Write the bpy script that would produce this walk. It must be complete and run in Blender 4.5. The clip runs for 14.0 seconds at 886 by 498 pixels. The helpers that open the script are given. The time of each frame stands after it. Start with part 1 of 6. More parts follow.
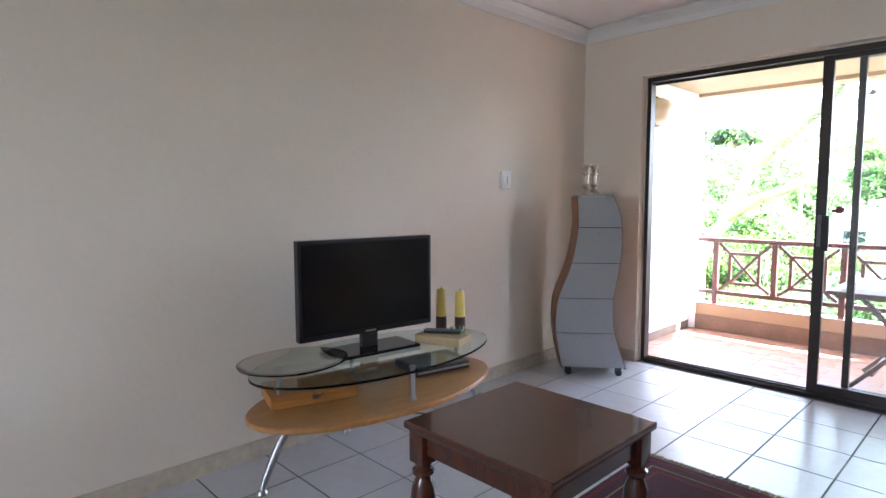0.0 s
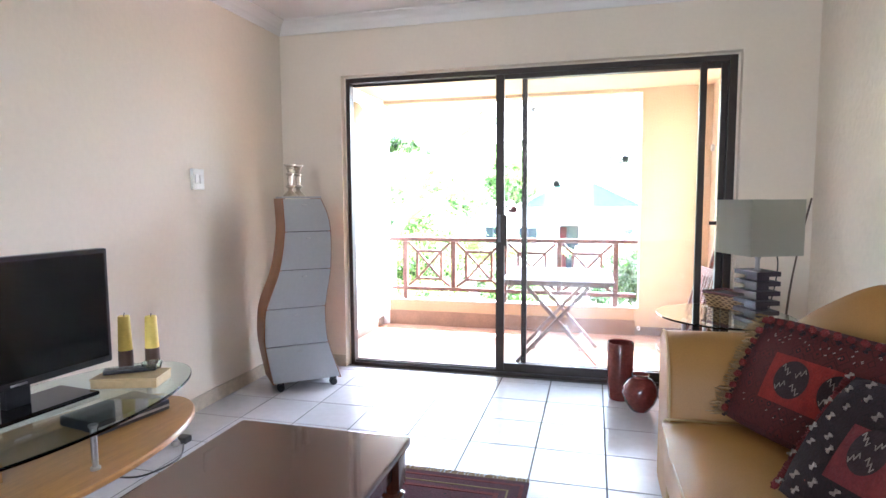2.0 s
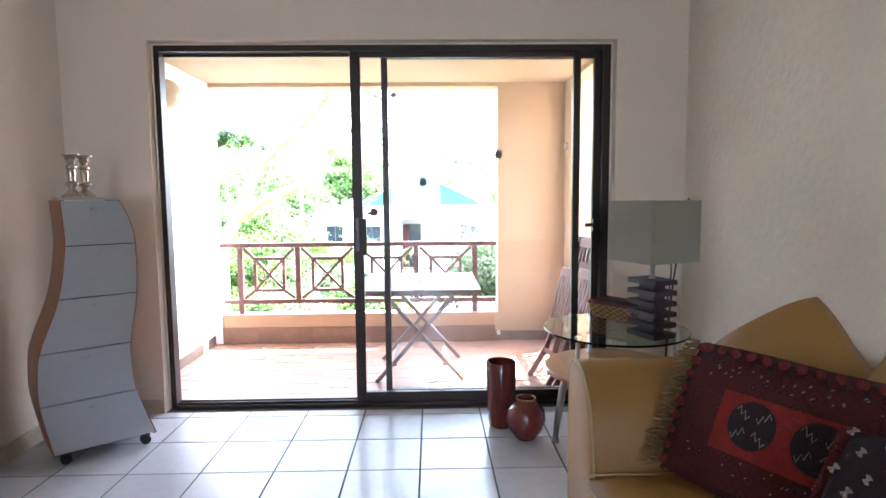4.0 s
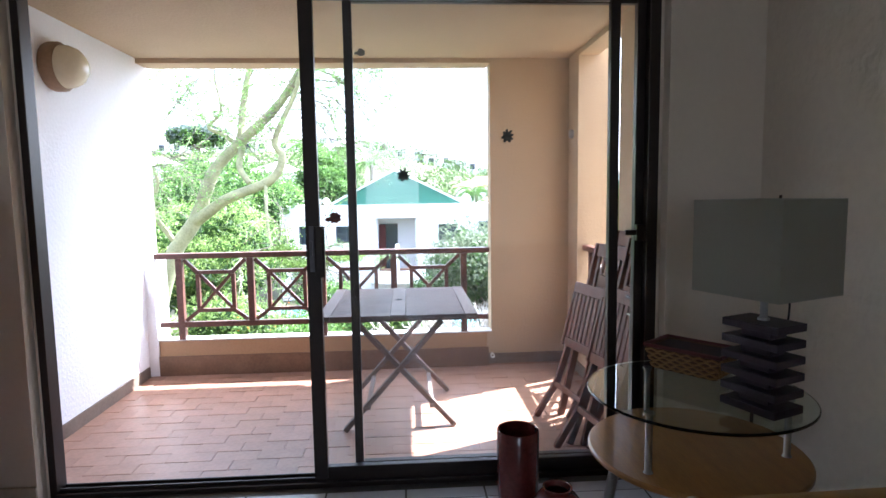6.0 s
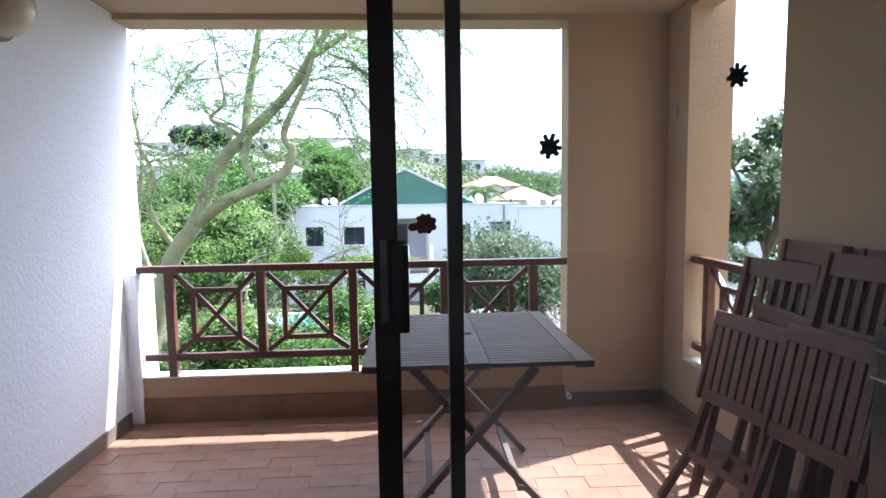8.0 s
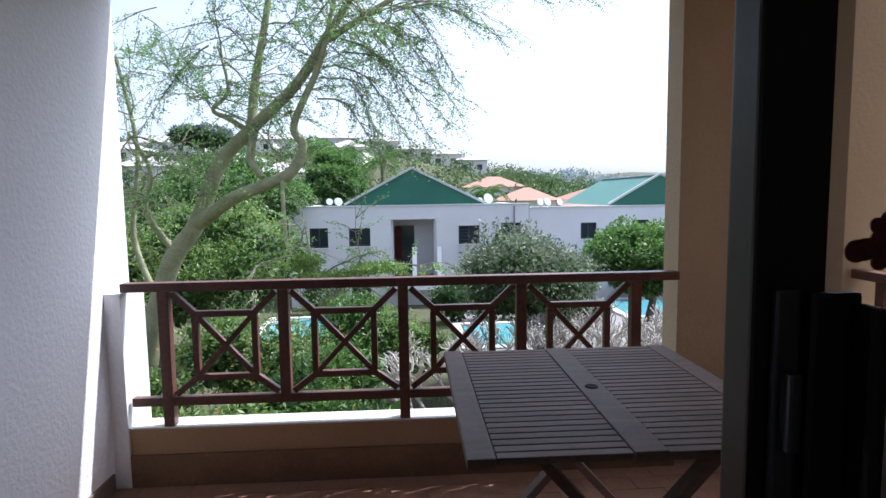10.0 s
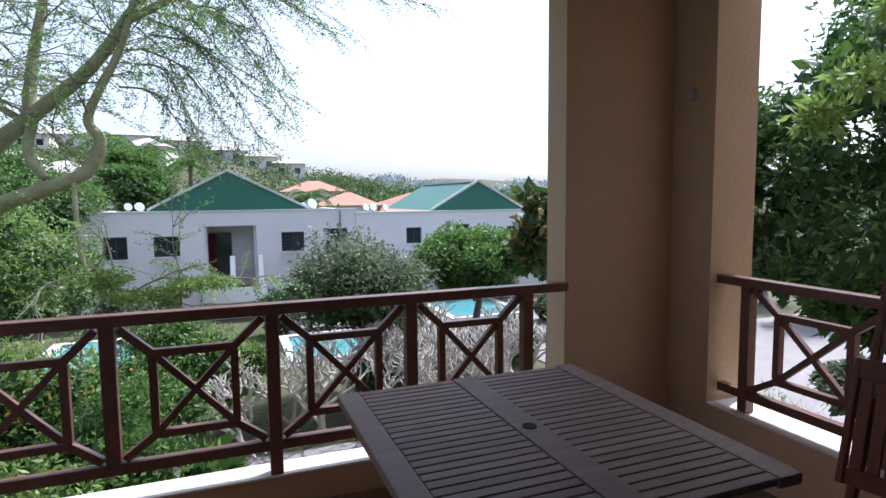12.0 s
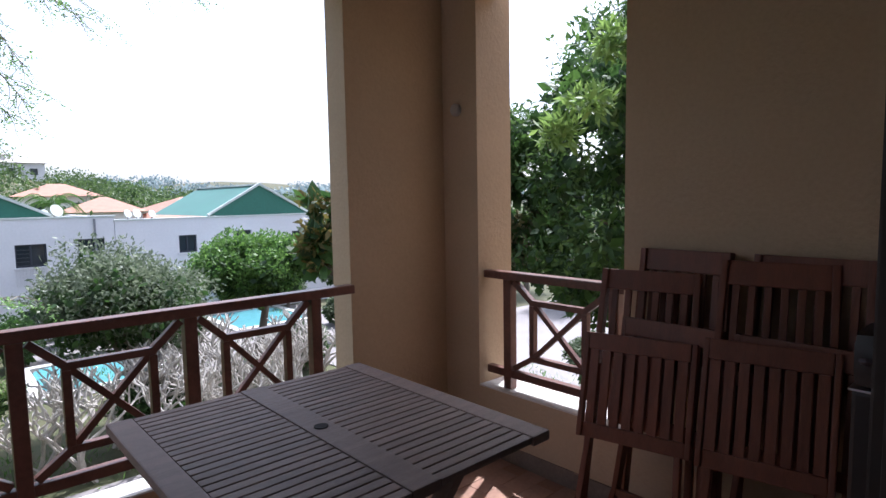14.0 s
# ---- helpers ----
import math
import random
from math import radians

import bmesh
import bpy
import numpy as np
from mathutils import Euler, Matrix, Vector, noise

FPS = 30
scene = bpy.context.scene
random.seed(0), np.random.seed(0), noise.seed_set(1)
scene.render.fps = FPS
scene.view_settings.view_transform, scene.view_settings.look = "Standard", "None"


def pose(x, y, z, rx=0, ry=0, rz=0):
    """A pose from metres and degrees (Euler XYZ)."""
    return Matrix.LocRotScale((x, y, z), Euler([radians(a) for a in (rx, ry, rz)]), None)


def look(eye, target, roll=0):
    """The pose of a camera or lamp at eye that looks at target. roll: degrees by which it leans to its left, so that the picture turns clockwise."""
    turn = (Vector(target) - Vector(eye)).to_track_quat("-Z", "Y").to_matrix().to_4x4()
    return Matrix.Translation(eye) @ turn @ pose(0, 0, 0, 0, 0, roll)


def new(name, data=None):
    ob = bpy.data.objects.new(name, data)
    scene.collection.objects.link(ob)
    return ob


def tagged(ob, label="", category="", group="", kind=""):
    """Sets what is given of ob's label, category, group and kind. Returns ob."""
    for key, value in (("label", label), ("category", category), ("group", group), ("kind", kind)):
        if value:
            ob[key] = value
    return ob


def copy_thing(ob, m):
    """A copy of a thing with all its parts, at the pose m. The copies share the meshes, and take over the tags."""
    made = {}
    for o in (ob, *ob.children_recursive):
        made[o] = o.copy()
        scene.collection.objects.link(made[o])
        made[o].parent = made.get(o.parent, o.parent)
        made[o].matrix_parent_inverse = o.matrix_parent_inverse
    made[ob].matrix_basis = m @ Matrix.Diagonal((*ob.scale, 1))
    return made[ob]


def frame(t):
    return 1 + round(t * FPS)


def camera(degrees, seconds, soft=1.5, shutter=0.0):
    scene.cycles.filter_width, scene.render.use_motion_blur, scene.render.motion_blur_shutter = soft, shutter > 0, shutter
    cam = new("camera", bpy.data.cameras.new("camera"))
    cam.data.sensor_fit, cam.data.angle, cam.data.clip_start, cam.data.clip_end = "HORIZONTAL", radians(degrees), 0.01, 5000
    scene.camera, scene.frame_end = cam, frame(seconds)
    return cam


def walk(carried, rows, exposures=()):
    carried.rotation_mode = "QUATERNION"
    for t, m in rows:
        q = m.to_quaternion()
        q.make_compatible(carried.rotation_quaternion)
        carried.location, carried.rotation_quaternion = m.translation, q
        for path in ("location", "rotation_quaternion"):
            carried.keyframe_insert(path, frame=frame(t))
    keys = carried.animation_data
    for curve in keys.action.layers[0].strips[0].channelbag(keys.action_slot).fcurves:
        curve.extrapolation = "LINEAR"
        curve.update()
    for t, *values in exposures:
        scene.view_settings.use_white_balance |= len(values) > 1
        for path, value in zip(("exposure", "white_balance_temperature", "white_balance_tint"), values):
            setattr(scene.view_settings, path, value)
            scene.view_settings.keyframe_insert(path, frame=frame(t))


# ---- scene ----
cam = camera(75.52, 14.0)
# seconds, eye, yaw, pitch, roll
PATH = [
    (0, (1.988, -3.971, 1.229), 45.99, -5.09, -0.17),
    (0.5, (1.894, -3.911, 1.226), 38.96, -5.06, -0.28),
    (1, (1.799, -3.888, 1.231), 29.83, -5.04, -0.34),
    (1.5, (1.739, -3.873, 1.225), 21.32, -5.01, -0.36),
    (2, (1.707, -3.832, 1.227), 14.70, -4.98, -0.35),
    (2.5, (1.669, -3.713, 1.235), 9.59, -5.08, -0.41),
    (3, (1.625, -3.591, 1.242), 5.62, -5.21, -0.50),
    (3.5, (1.555, -3.428, 1.238), 2.03, -5.29, -0.43),
    (4, (1.512, -3.257, 1.244), -1.19, -5.32, -0.47),
    (6.5, (1.459, -2.028, 1.244), -3.59, -5.55, -0.86),
    (7, (1.365, -1.740, 1.242), -3.44, -5.58, -0.92),
    (7.5, (1.283, -1.508, 1.237), -3.20, -5.59, -0.90),
    (8, (1.148, -1.232, 1.219), -3.21, -5.47, -0.87),
    (8.5, (1.109, -0.989, 1.209), -1.77, -5.45, -0.95),
    (11, (0.631, -0.035, 1.189), -8.50, -5.18, -0.47),
    (11.5, (0.616, 0.058, 1.205), -14.18, -5.16, -0.46),
    (12, (0.588, 0.079, 1.211), -21.14, -5.14, -0.58),
    (12.5, (0.567, 0.085, 1.214), -27.97, -5.17, -0.75),
    (13, (0.561, 0.050, 1.221), -33.10, -5.09, -0.80),
    (13.5, (0.555, 0.020, 1.225), -37.71, -5.12, -0.84),
    (14, (0.556, 0.009, 1.223), -42.35, -5.09, -1.00),
]
walk(cam, [(t, pose(*eye, 90 + pitch, -roll, yaw)) for t, eye, yaw, pitch, roll in PATH],
     [(0.0, 4.45, 5500, 15), (1.0, 4.95, 5500, 14), (2.0, 5.25, 5560, 15), (3.0, 5.0, 5560, 15), (4.2, 4.45, 5560, 15), (6.3, 2.72, 5500, 15), (8.7, 1.35, 5450, 13), (10.8, 0.38, 5600, 14), (12.3, 0.5, 5600, 15), (14.0, 0.8, 5620, 16)])

# ---- daylight: high sun from the front right of the balcony ----
SUN = Vector((0.60, 0.25, 1.0)).normalized()
world = bpy.data.worlds.new("sky")
scene.world = world
world.use_nodes = True
wn = world.node_tree.nodes
sky = wn.new("ShaderNodeTexSky")
sky.sky_type = "NISHITA"
sky.sun_disc = False
sky.sun_elevation = math.asin(SUN.z)
sky.sun_rotation = math.atan2(SUN.x, SUN.y)
sky.air_density, sky.dust_density, sky.ozone_density = 1.0, 3.0, 1.0
wn["Background"].inputs["Strength"].default_value = 0.15
haze = wn.new("ShaderNodeHueSaturation")     # thin white haze over the whole sky
haze.inputs["Saturation"].default_value, haze.inputs["Value"].default_value = 0.45, 1.35
world.node_tree.links.new(sky.outputs[0], haze.inputs["Color"])
world.node_tree.links.new(haze.outputs[0], wn["Background"].inputs["Color"])
sun = new("sun", bpy.data.lights.new("sun", "SUN"))
sun.data.energy, sun.data.angle, sun.data.color = 5.0, radians(0.5), (1.0, 0.95, 0.88)
sun.matrix_basis = look(SUN * 30, (0, 0, 0))
# unseen fill lamp behind the walker, in an added opening of the south wall
fill_lamp = new("rear_fill", bpy.data.lights.new("rear_fill", "AREA"))
fill_lamp.data.shape, fill_lamp.data.size, fill_lamp.data.size_y = "RECTANGLE", 1.0, 1.2
fill_lamp.data.energy, fill_lamp.data.color = 1.9, (0.95, 0.97, 1.0)
fill_lamp.matrix_basis = look((1.2, -8.55, 1.5), (1.2, 0, 1.5))

# ---- materials ----
MATS = {}


def mat(name, color, rough=0.6, metal=0.0, vary=0.12, scale=6.0, fine=60.0, bump=0.1, stretch=(1, 1, 1), tint=None, per=0.0, coat=0.0, spec=0.5, sub=0.0):
    """Plain surface: base colour with large stains and fine grain, a little relief."""
    if name in MATS:
        return MATS[name]
    m = bpy.data.materials.new(name)
    m.use_nodes = True
    nt = m.node_tree
    n, l = nt.nodes, nt.links
    b = n["Principled BSDF"]
    tc = n.new("ShaderNodeTexCoord")
    mp = n.new("ShaderNodeMapping")
    mp.inputs["Scale"].default_value = stretch
    l.new(tc.outputs["Object"], mp.inputs["Vector"])
    n1, n2 = n.new("ShaderNodeTexNoise"), n.new("ShaderNodeTexNoise")
    n1.inputs["Scale"].default_value, n1.inputs["Detail"].default_value = scale, 4
    n2.inputs["Scale"].default_value, n2.inputs["Detail"].default_value = fine, 3
    l.new(mp.outputs[0], n1.inputs["Vector"])
    l.new(mp.outputs[0], n2.inputs["Vector"])
    add = n.new("ShaderNodeMath")
    add.operation = "ADD"
    l.new(n1.outputs["Fac"], add.inputs[0])
    l.new(n2.outputs["Fac"], add.inputs[1])
    r = n.new("ShaderNodeMapRange")
    r.inputs["From Min"].default_value, r.inputs["From Max"].default_value = 0.6, 1.4
    last = add.outputs[0]
    if per:
        oi = n.new("ShaderNodeObjectInfo")
        pm = n.new("ShaderNodeMath")
        pm.operation = "MULTIPLY_ADD"
        pm.inputs[1].default_value, pm.inputs[2].default_value = per, -per / 2
        l.new(oi.outputs["Random"], pm.inputs[0])
        a2 = n.new("ShaderNodeMath")
        a2.operation = "ADD"
        l.new(pm.outputs[0], a2.inputs[0])
        l.new(last, a2.inputs[1])
        last = a2.outputs[0]
    l.new(last, r.inputs["Value"])
    mix = n.new("ShaderNodeMix")
    mix.data_type = "RGBA"
    dark = tuple(max(0.0, c * (1 - vary)) for c in color)
    light = tint or tuple(min(1.0, c * (1 + vary)) for c in color)
    mix.inputs["A"].default_value, mix.inputs["B"].default_value = (*dark, 1), (*light, 1)
    l.new(r.outputs[0], mix.inputs["Factor"])
    l.new(mix.outputs["Result"], b.inputs["Base Color"])
    b.inputs["Roughness"].default_value, b.inputs["Metallic"].default_value = rough, metal
    b.inputs["Specular IOR Level"].default_value = spec
    b.inputs["Coat Weight"].default_value = coat
    if bump:
        bp = n.new("ShaderNodeBump")
        bp.inputs["Strength"].default_value, bp.inputs["Distance"].default_value = bump, 0.01
        l.new(n2.outputs["Fac"], bp.inputs["Height"])
        l.new(bp.outputs[0], b.inputs["Normal"])
    MATS[name] = m
    return m


def glass(name, color, rough=0.0, ior=1.45):
    if name in MATS:
        return MATS[name]
    m = bpy.data.materials.new(name)
    m.use_nodes = True
    b = m.node_tree.nodes["Principled BSDF"]
    b.inputs["Base Color"].default_value = (*color, 1)
    b.inputs["Transmission Weight"].default_value = 1.0
    b.inputs["Roughness"].default_value, b.inputs["IOR"].default_value = rough, ior
    MATS[name] = m
    return m


def leafy(name, dark, light, per=0.0):
    """Leaves: each clump its own green, some light through them."""
    if name in MATS:
        return MATS[name]
    m = bpy.data.materials.new(name)
    m.use_nodes = True
    n, l = m.node_tree.nodes, m.node_tree.links
    b = n["Principled BSDF"]
    g = n.new("ShaderNodeNewGeometry")
    mix = n.new("ShaderNodeMix")
    mix.data_type = "RGBA"
    mix.inputs["A"].default_value, mix.inputs["B"].default_value = (*dark, 1), (*light, 1)
    l.new(g.outputs["Random Per Island"], mix.inputs["Factor"])
    l.new(mix.outputs["Result"], b.inputs["Base Color"])
    b.inputs["Roughness"].default_value = 0.5
    tr = n.new("ShaderNodeBsdfTranslucent")
    l.new(mix.outputs["Result"], tr.inputs["Color"])
    ms = n.new("ShaderNodeMixShader")
    ms.inputs[0].default_value = 0.45
    l.new(b.outputs[0], ms.inputs[1])
    l.new(tr.outputs[0], ms.inputs[2])
    l.new(ms.outputs[0], n["Material Output"].inputs["Surface"])
    MATS[name] = m
    return m


WALL = mat("cream_plaster", (0.80, 0.722, 0.615), 0.75, vary=0.03, scale=1.2, fine=40, bump=0.12)
WALL_R = mat("rough_cream_plaster", (0.80, 0.725, 0.60), 0.85, vary=0.05, scale=2.0, fine=28, bump=0.6)
# balcony cream is set darker and warmer, with shade and floor bounce in it
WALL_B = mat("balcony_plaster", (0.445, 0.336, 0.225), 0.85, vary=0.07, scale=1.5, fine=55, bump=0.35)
WALL_W = mat("white_balcony_plaster", (0.80, 0.80, 0.82), 0.8, vary=0.04, scale=1.5, fine=45, bump=0.5)
CEIL = mat("white_ceiling", (0.80, 0.78, 0.76), 0.8, vary=0.02, scale=1.5, bump=0.03)
TILE = mat("glazed_floor_tile", (0.53, 0.535, 0.555), 0.24, vary=0.06, scale=3, fine=20, bump=0.01, per=0.3, spec=0.36)
GROUT = mat("grey_grout", (0.10, 0.095, 0.09), 0.9, vary=0.25, scale=9)
SKIRT = mat("cream_marble_skirting", (0.55, 0.48, 0.37), 0.35, vary=0.2, scale=9, fine=30, bump=0.03)
BRICK = mat("terracotta_paver", (0.31, 0.170, 0.115), 0.38, vary=0.22, scale=4, fine=40, bump=0.12, per=0.22)
MORTAR = mat("paver_joint", (0.285, 0.155, 0.105), 0.9, vary=0.2)
RAILWOOD = mat("red_brown_rail_paint", (0.12, 0.05, 0.036), 0.36, vary=0.35, scale=8, fine=50, stretch=(1, 1, 1), bump=0.15)
BRONZE = mat("dark_bronze_aluminium", (0.035, 0.025, 0.02), 0.4, metal=0.3, vary=0.15, bump=0.03)
TEAK = mat("weathered_teak", (0.15, 0.106, 0.088), 0.6, vary=0.3, scale=5, fine=45, stretch=(1, 9, 9), bump=0.25, per=0.4)
TEAK_R = mat("oiled_teak", (0.13, 0.039, 0.018), 0.5, vary=0.3, scale=5, fine=40, stretch=(7, 7, 1), bump=0.2, per=0.4)
PANE = glass("clear_pane", (0.97, 0.99, 0.98), ior=1.25)
pn, pl = PANE.node_tree.nodes, PANE.node_tree.links     # a thin film of dust scatters a little of the daylight
dust, film_ = pn.new("ShaderNodeBsdfTranslucent"), pn.new("ShaderNodeMixShader")
smear = pn.new("ShaderNodeTexNoise")
smear.inputs["Scale"].default_value, smear.inputs["Detail"].default_value = 2.5, 5
amount = pn.new("ShaderNodeMapRange")
amount.inputs["To Min"].default_value, amount.inputs["To Max"].default_value = 0.003, 0.009
dust.inputs["Color"].default_value = (0.85, 0.86, 0.88, 1)
pl.new(smear.outputs["Fac"], amount.inputs["Value"])
pl.new(amount.outputs[0], film_.inputs[0])
pl.new(pn["Principled BSDF"].outputs[0], film_.inputs[1])
pl.new(dust.outputs[0], film_.inputs[2])
pl.new(film_.outputs[0], pn["Material Output"].inputs["Surface"])


# ---- mesh helpers ----
def box(bm, x0, x1, y0, y1, z0, z1, bevel=0.0, m=None):
    """A box between two corners, its edges rounded, moved by m."""
    r = bmesh.ops.create_cube(bm, size=1.0, matrix=Matrix.Translation(((x0 + x1) / 2, (y0 + y1) / 2, (z0 + z1) / 2)) @ Matrix.Diagonal((abs(x1 - x0), abs(y1 - y0), abs(z1 - z0), 1)))
    vs = r["verts"]
    if bevel:
        es = list({e for v in vs for e in v.link_edges})
        r2 = bmesh.ops.bevel(bm, geom=es, offset=bevel, segments=2, profile=0.7, affect="EDGES", clamp_overlap=True)
        vs = list({v for f in r2["faces"] for v in f.verts} | {v for v in vs if v.is_valid})
    if m is not None:
        bmesh.ops.transform(bm, matrix=m, verts=vs)
    return vs


def bar(bm, a, b, w, d, up=(0, 0, 1), bevel=0.004):
    """A square bar from a to b, w wide and d deep."""
    a, b = Vector(a), Vector(b)
    z = (b - a).normalized()
    x = Vector(up).cross(z)
    if x.length < 1e-3:
        x = Vector((1, 0, 0)).cross(z)
    x.normalize()
    y = z.cross(x)
    m = Matrix((x, y, z)).transposed().to_4x4()
    m.translation = a
    return box(bm, -w / 2, w / 2, -d / 2, d / 2, 0, (b - a).length, bevel, m)


def lathe(bm, profile, seg=24, at=(0, 0, 0), cap=True):
    """A turned shape from (radius, height) pairs."""
    rings = []
    for r, z in profile:
        rings.append([bm.verts.new((at[0] + r * math.cos(2 * math.pi * k / seg), at[1] + r * math.sin(2 * math.pi * k / seg), at[2] + z)) for k in range(seg)])
    for a, b in zip(rings, rings[1:]):
        for k in range(seg):
            bm.faces.new((a[k], a[(k + 1) % seg], b[(k + 1) % seg], b[k]))
    if cap:
        bm.faces.new(rings[0][::-1])
        bm.faces.new(rings[-1])


def tube(bm, pts, radii, seg=8):
    """A round limb along points, with a radius at each."""
    pts = [Vector(p) for p in pts]
    if not isinstance(radii, (list, tuple)):
        radii = [radii] * len(pts)
    rings, side = [], None
    for i, p in enumerate(pts):
        t = (pts[min(i + 1, len(pts) - 1)] - pts[max(i - 1, 0)]).normalized()
        if side is None:
            side = t.cross(Vector((0, 0, 1)) if abs(t.z) < 0.9 else Vector((1, 0, 0))).normalized()
        side = (side - t * side.dot(t)).normalized()
        o = t.cross(side)
        rings.append([bm.verts.new(p + (side * math.cos(2 * math.pi * k / seg) + o * math.sin(2 * math.pi * k / seg)) * radii[i]) for k in range(seg)])
    for a, b in zip(rings, rings[1:]):
        for k in range(seg):
            bm.faces.new((a[k], a[(k + 1) % seg], b[(k + 1) % seg], b[k]))
    bm.faces.new(rings[0][::-1])
    bm.faces.new(rings[-1])


def smooth_line(pts, n=6):
    """Catmull-Rom points through pts."""
    pts = [Vector(p) for p in pts]
    out = []
    for i in range(len(pts) - 1):
        p0, p1, p2, p3 = pts[max(i - 1, 0)], pts[i], pts[i + 1], pts[min(i + 2, len(pts) - 1)]
        for k in range(n):
            t = k / n
            out.append(0.5 * ((2 * p1) + (p2 - p0) * t + (2 * p0 - 5 * p1 + 4 * p2 - p3) * t * t + (3 * p1 - p0 - 3 * p2 + p3) * t * t * t))
    return out + [pts[-1]]


def oval(bm, cx, cy, a, b, z0, z1, seg=64, power=2.0, edge=0.003):
    """A flat oval plate, a along x and b along y, with a softened rim."""
    rings = []
    for inset, z in ((edge, z0), (0, z0 + edge), (0, z1 - edge), (edge, z1)):
        ring = []
        for k in range(seg):
            c, s = math.cos(2 * math.pi * k / seg), math.sin(2 * math.pi * k / seg)
            ring.append(bm.verts.new((cx + (a - inset) * math.copysign(abs(c) ** (2 / power), c), cy + (b - inset) * math.copysign(abs(s) ** (2 / power), s), z)))
        rings.append(ring)
    for p, q in zip(rings, rings[1:]):
        for k in range(seg):
            bm.faces.new((p[k], p[(k + 1) % seg], q[(k + 1) % seg], q[k]))
    bm.faces.new(rings[0][::-1])
    bm.faces.new(rings[-1])


def mesh_of(name, bm, material, smooth=False):
    bmesh.ops.recalc_face_normals(bm, faces=bm.faces)
    me = bpy.data.meshes.new(name)
    bm.to_mesh(me)
    bm.free()
    me.materials.append(material)
    if smooth:
        me.shade_smooth()
        me.set_sharp_from_angle(angle=radians(40))
    return me


def part(name, bm, material, parent, label="", smooth=False):
    ob = new(name, mesh_of(name, bm, material, smooth))
    ob.parent = parent
    return tagged(ob, label)


def thing(name, m, label, category, group="", kind=""):
    ob = new(name)
    ob.matrix_basis = m
    ob.empty_display_size = 0.1
    return tagged(ob, label, category, group, kind)


def solid(name, material, boxes, label, category, bevel=0.0, smooth=False):
    """A piece of the setting made of boxes."""
    bm = bmesh.new()
    for b in boxes:
        box(bm, *b, bevel)
    ob = new(name, mesh_of(name, bm, material, smooth))
    return tagged(ob, label, category, kind="structure")


def pieces(name, me, places, parent):
    """Alike pieces on one mesh, under a part of the setting."""
    for p in places:
        ob = new(name, me)
        ob.parent = parent
        ob.matrix_basis = p if isinstance(p, Matrix) else Matrix.Translation(p)


def box_mesh(name, material, sx, sy, sz, bevel=0.0):
    bm = bmesh.new()
    box(bm, -sx / 2, sx / 2, -sy / 2, sy / 2, -sz / 2, sz / 2, bevel)
    return mesh_of(name, bm, material)


# ---- setting: living room and balcony ----
FLOOR_B = -0.23     # balcony floor, a step down
CEIL_Z = 2.50
X0, X1, YB = -0.52, 2.96, -8.5
DX0, DX1, DZ = -0.045, 2.558, 2.105     # opening of the sliding door
BX0, BX1 = -0.67, 2.855     # balcony's side walls
BY0, BY1, BZ = 0.14, 2.52, 2.36     # outer face of the room wall, inner face of the parapet wall, soffit

solid("floor", GROUT, [(X0 - 0.2, X1 + 0.2, YB - 0.2, 0.16, -0.34, -0.0025)], "pale glazed ceramic tile floor with dark grout lines", "floor")
solid("wall_west", WALL, [(X0 - 0.2, X0, YB - 0.2, 0.0, -0.1, CEIL_Z)], "cream plastered wall behind the television", "wall")
solid("wall_east", WALL_R, [(X1, X1 + 0.2, YB - 0.2, 0.0, -0.1, CEIL_Z)], "rough cream plastered wall behind the sofa", "wall")
# the opening in the south wall is added to hold the fill lamp
solid("wall_south", WALL, [(X0, 0.7, YB - 0.2, YB, -0.1, CEIL_Z), (1.7, X1, YB - 0.2, YB, -0.1, CEIL_Z), (0.7, 1.7, YB - 0.2, YB, -0.1, 0.9), (0.7, 1.7, YB - 0.2, YB, 2.1, CEIL_Z)], "cream wall closing the room, with an added opening for the fill lamp", "wall")
solid("wall_north", WALL, [(X0 - 0.2, DX0, 0.0, BY0, -0.1, CEIL_Z), (DX1, X1 + 0.2, 0.0, BY0, -0.1, CEIL_Z), (DX0, DX1, 0.0, BY0, DZ, CEIL_Z)],
      "cream wall around the sliding glass door", "wall")
solid("ceiling", CEIL, [(X0 - 0.2, X1 + 0.2, YB - 0.2, BY0, CEIL_Z, CEIL_Z + 0.15)], "flat white painted ceiling", "ceiling")


def cornice(name, a, b, inward):
    """A coved moulding along a wall's top, from a to b."""
    prof = [(0, -0.09), (0.012, -0.09), (0.018, -0.075), (0.03, -0.05), (0.055, -0.028), (0.08, -0.016), (0.09, -0.012), (0.09, 0), (0, 0)]
    bm = bmesh.new()
    rows = []
    for p in (a, b):
        rows.append([bm.verts.new((p[0] + inward[0] * d, p[1] + inward[1] * d, CEIL_Z + z)) for d, z in prof])
    k = len(prof)
    for i in range(k):
        bm.faces.new((rows[0][i], rows[0][(i + 1) % k], rows[1][(i + 1) % k], rows[1][i]))
    bm.faces.new(rows[0])
    bm.faces.new(rows[1][::-1])
    ob = new(name, mesh_of(name, bm, CEIL))
    tagged(ob, "white coved plaster cornice under the ceiling", "cornice", kind="structure")


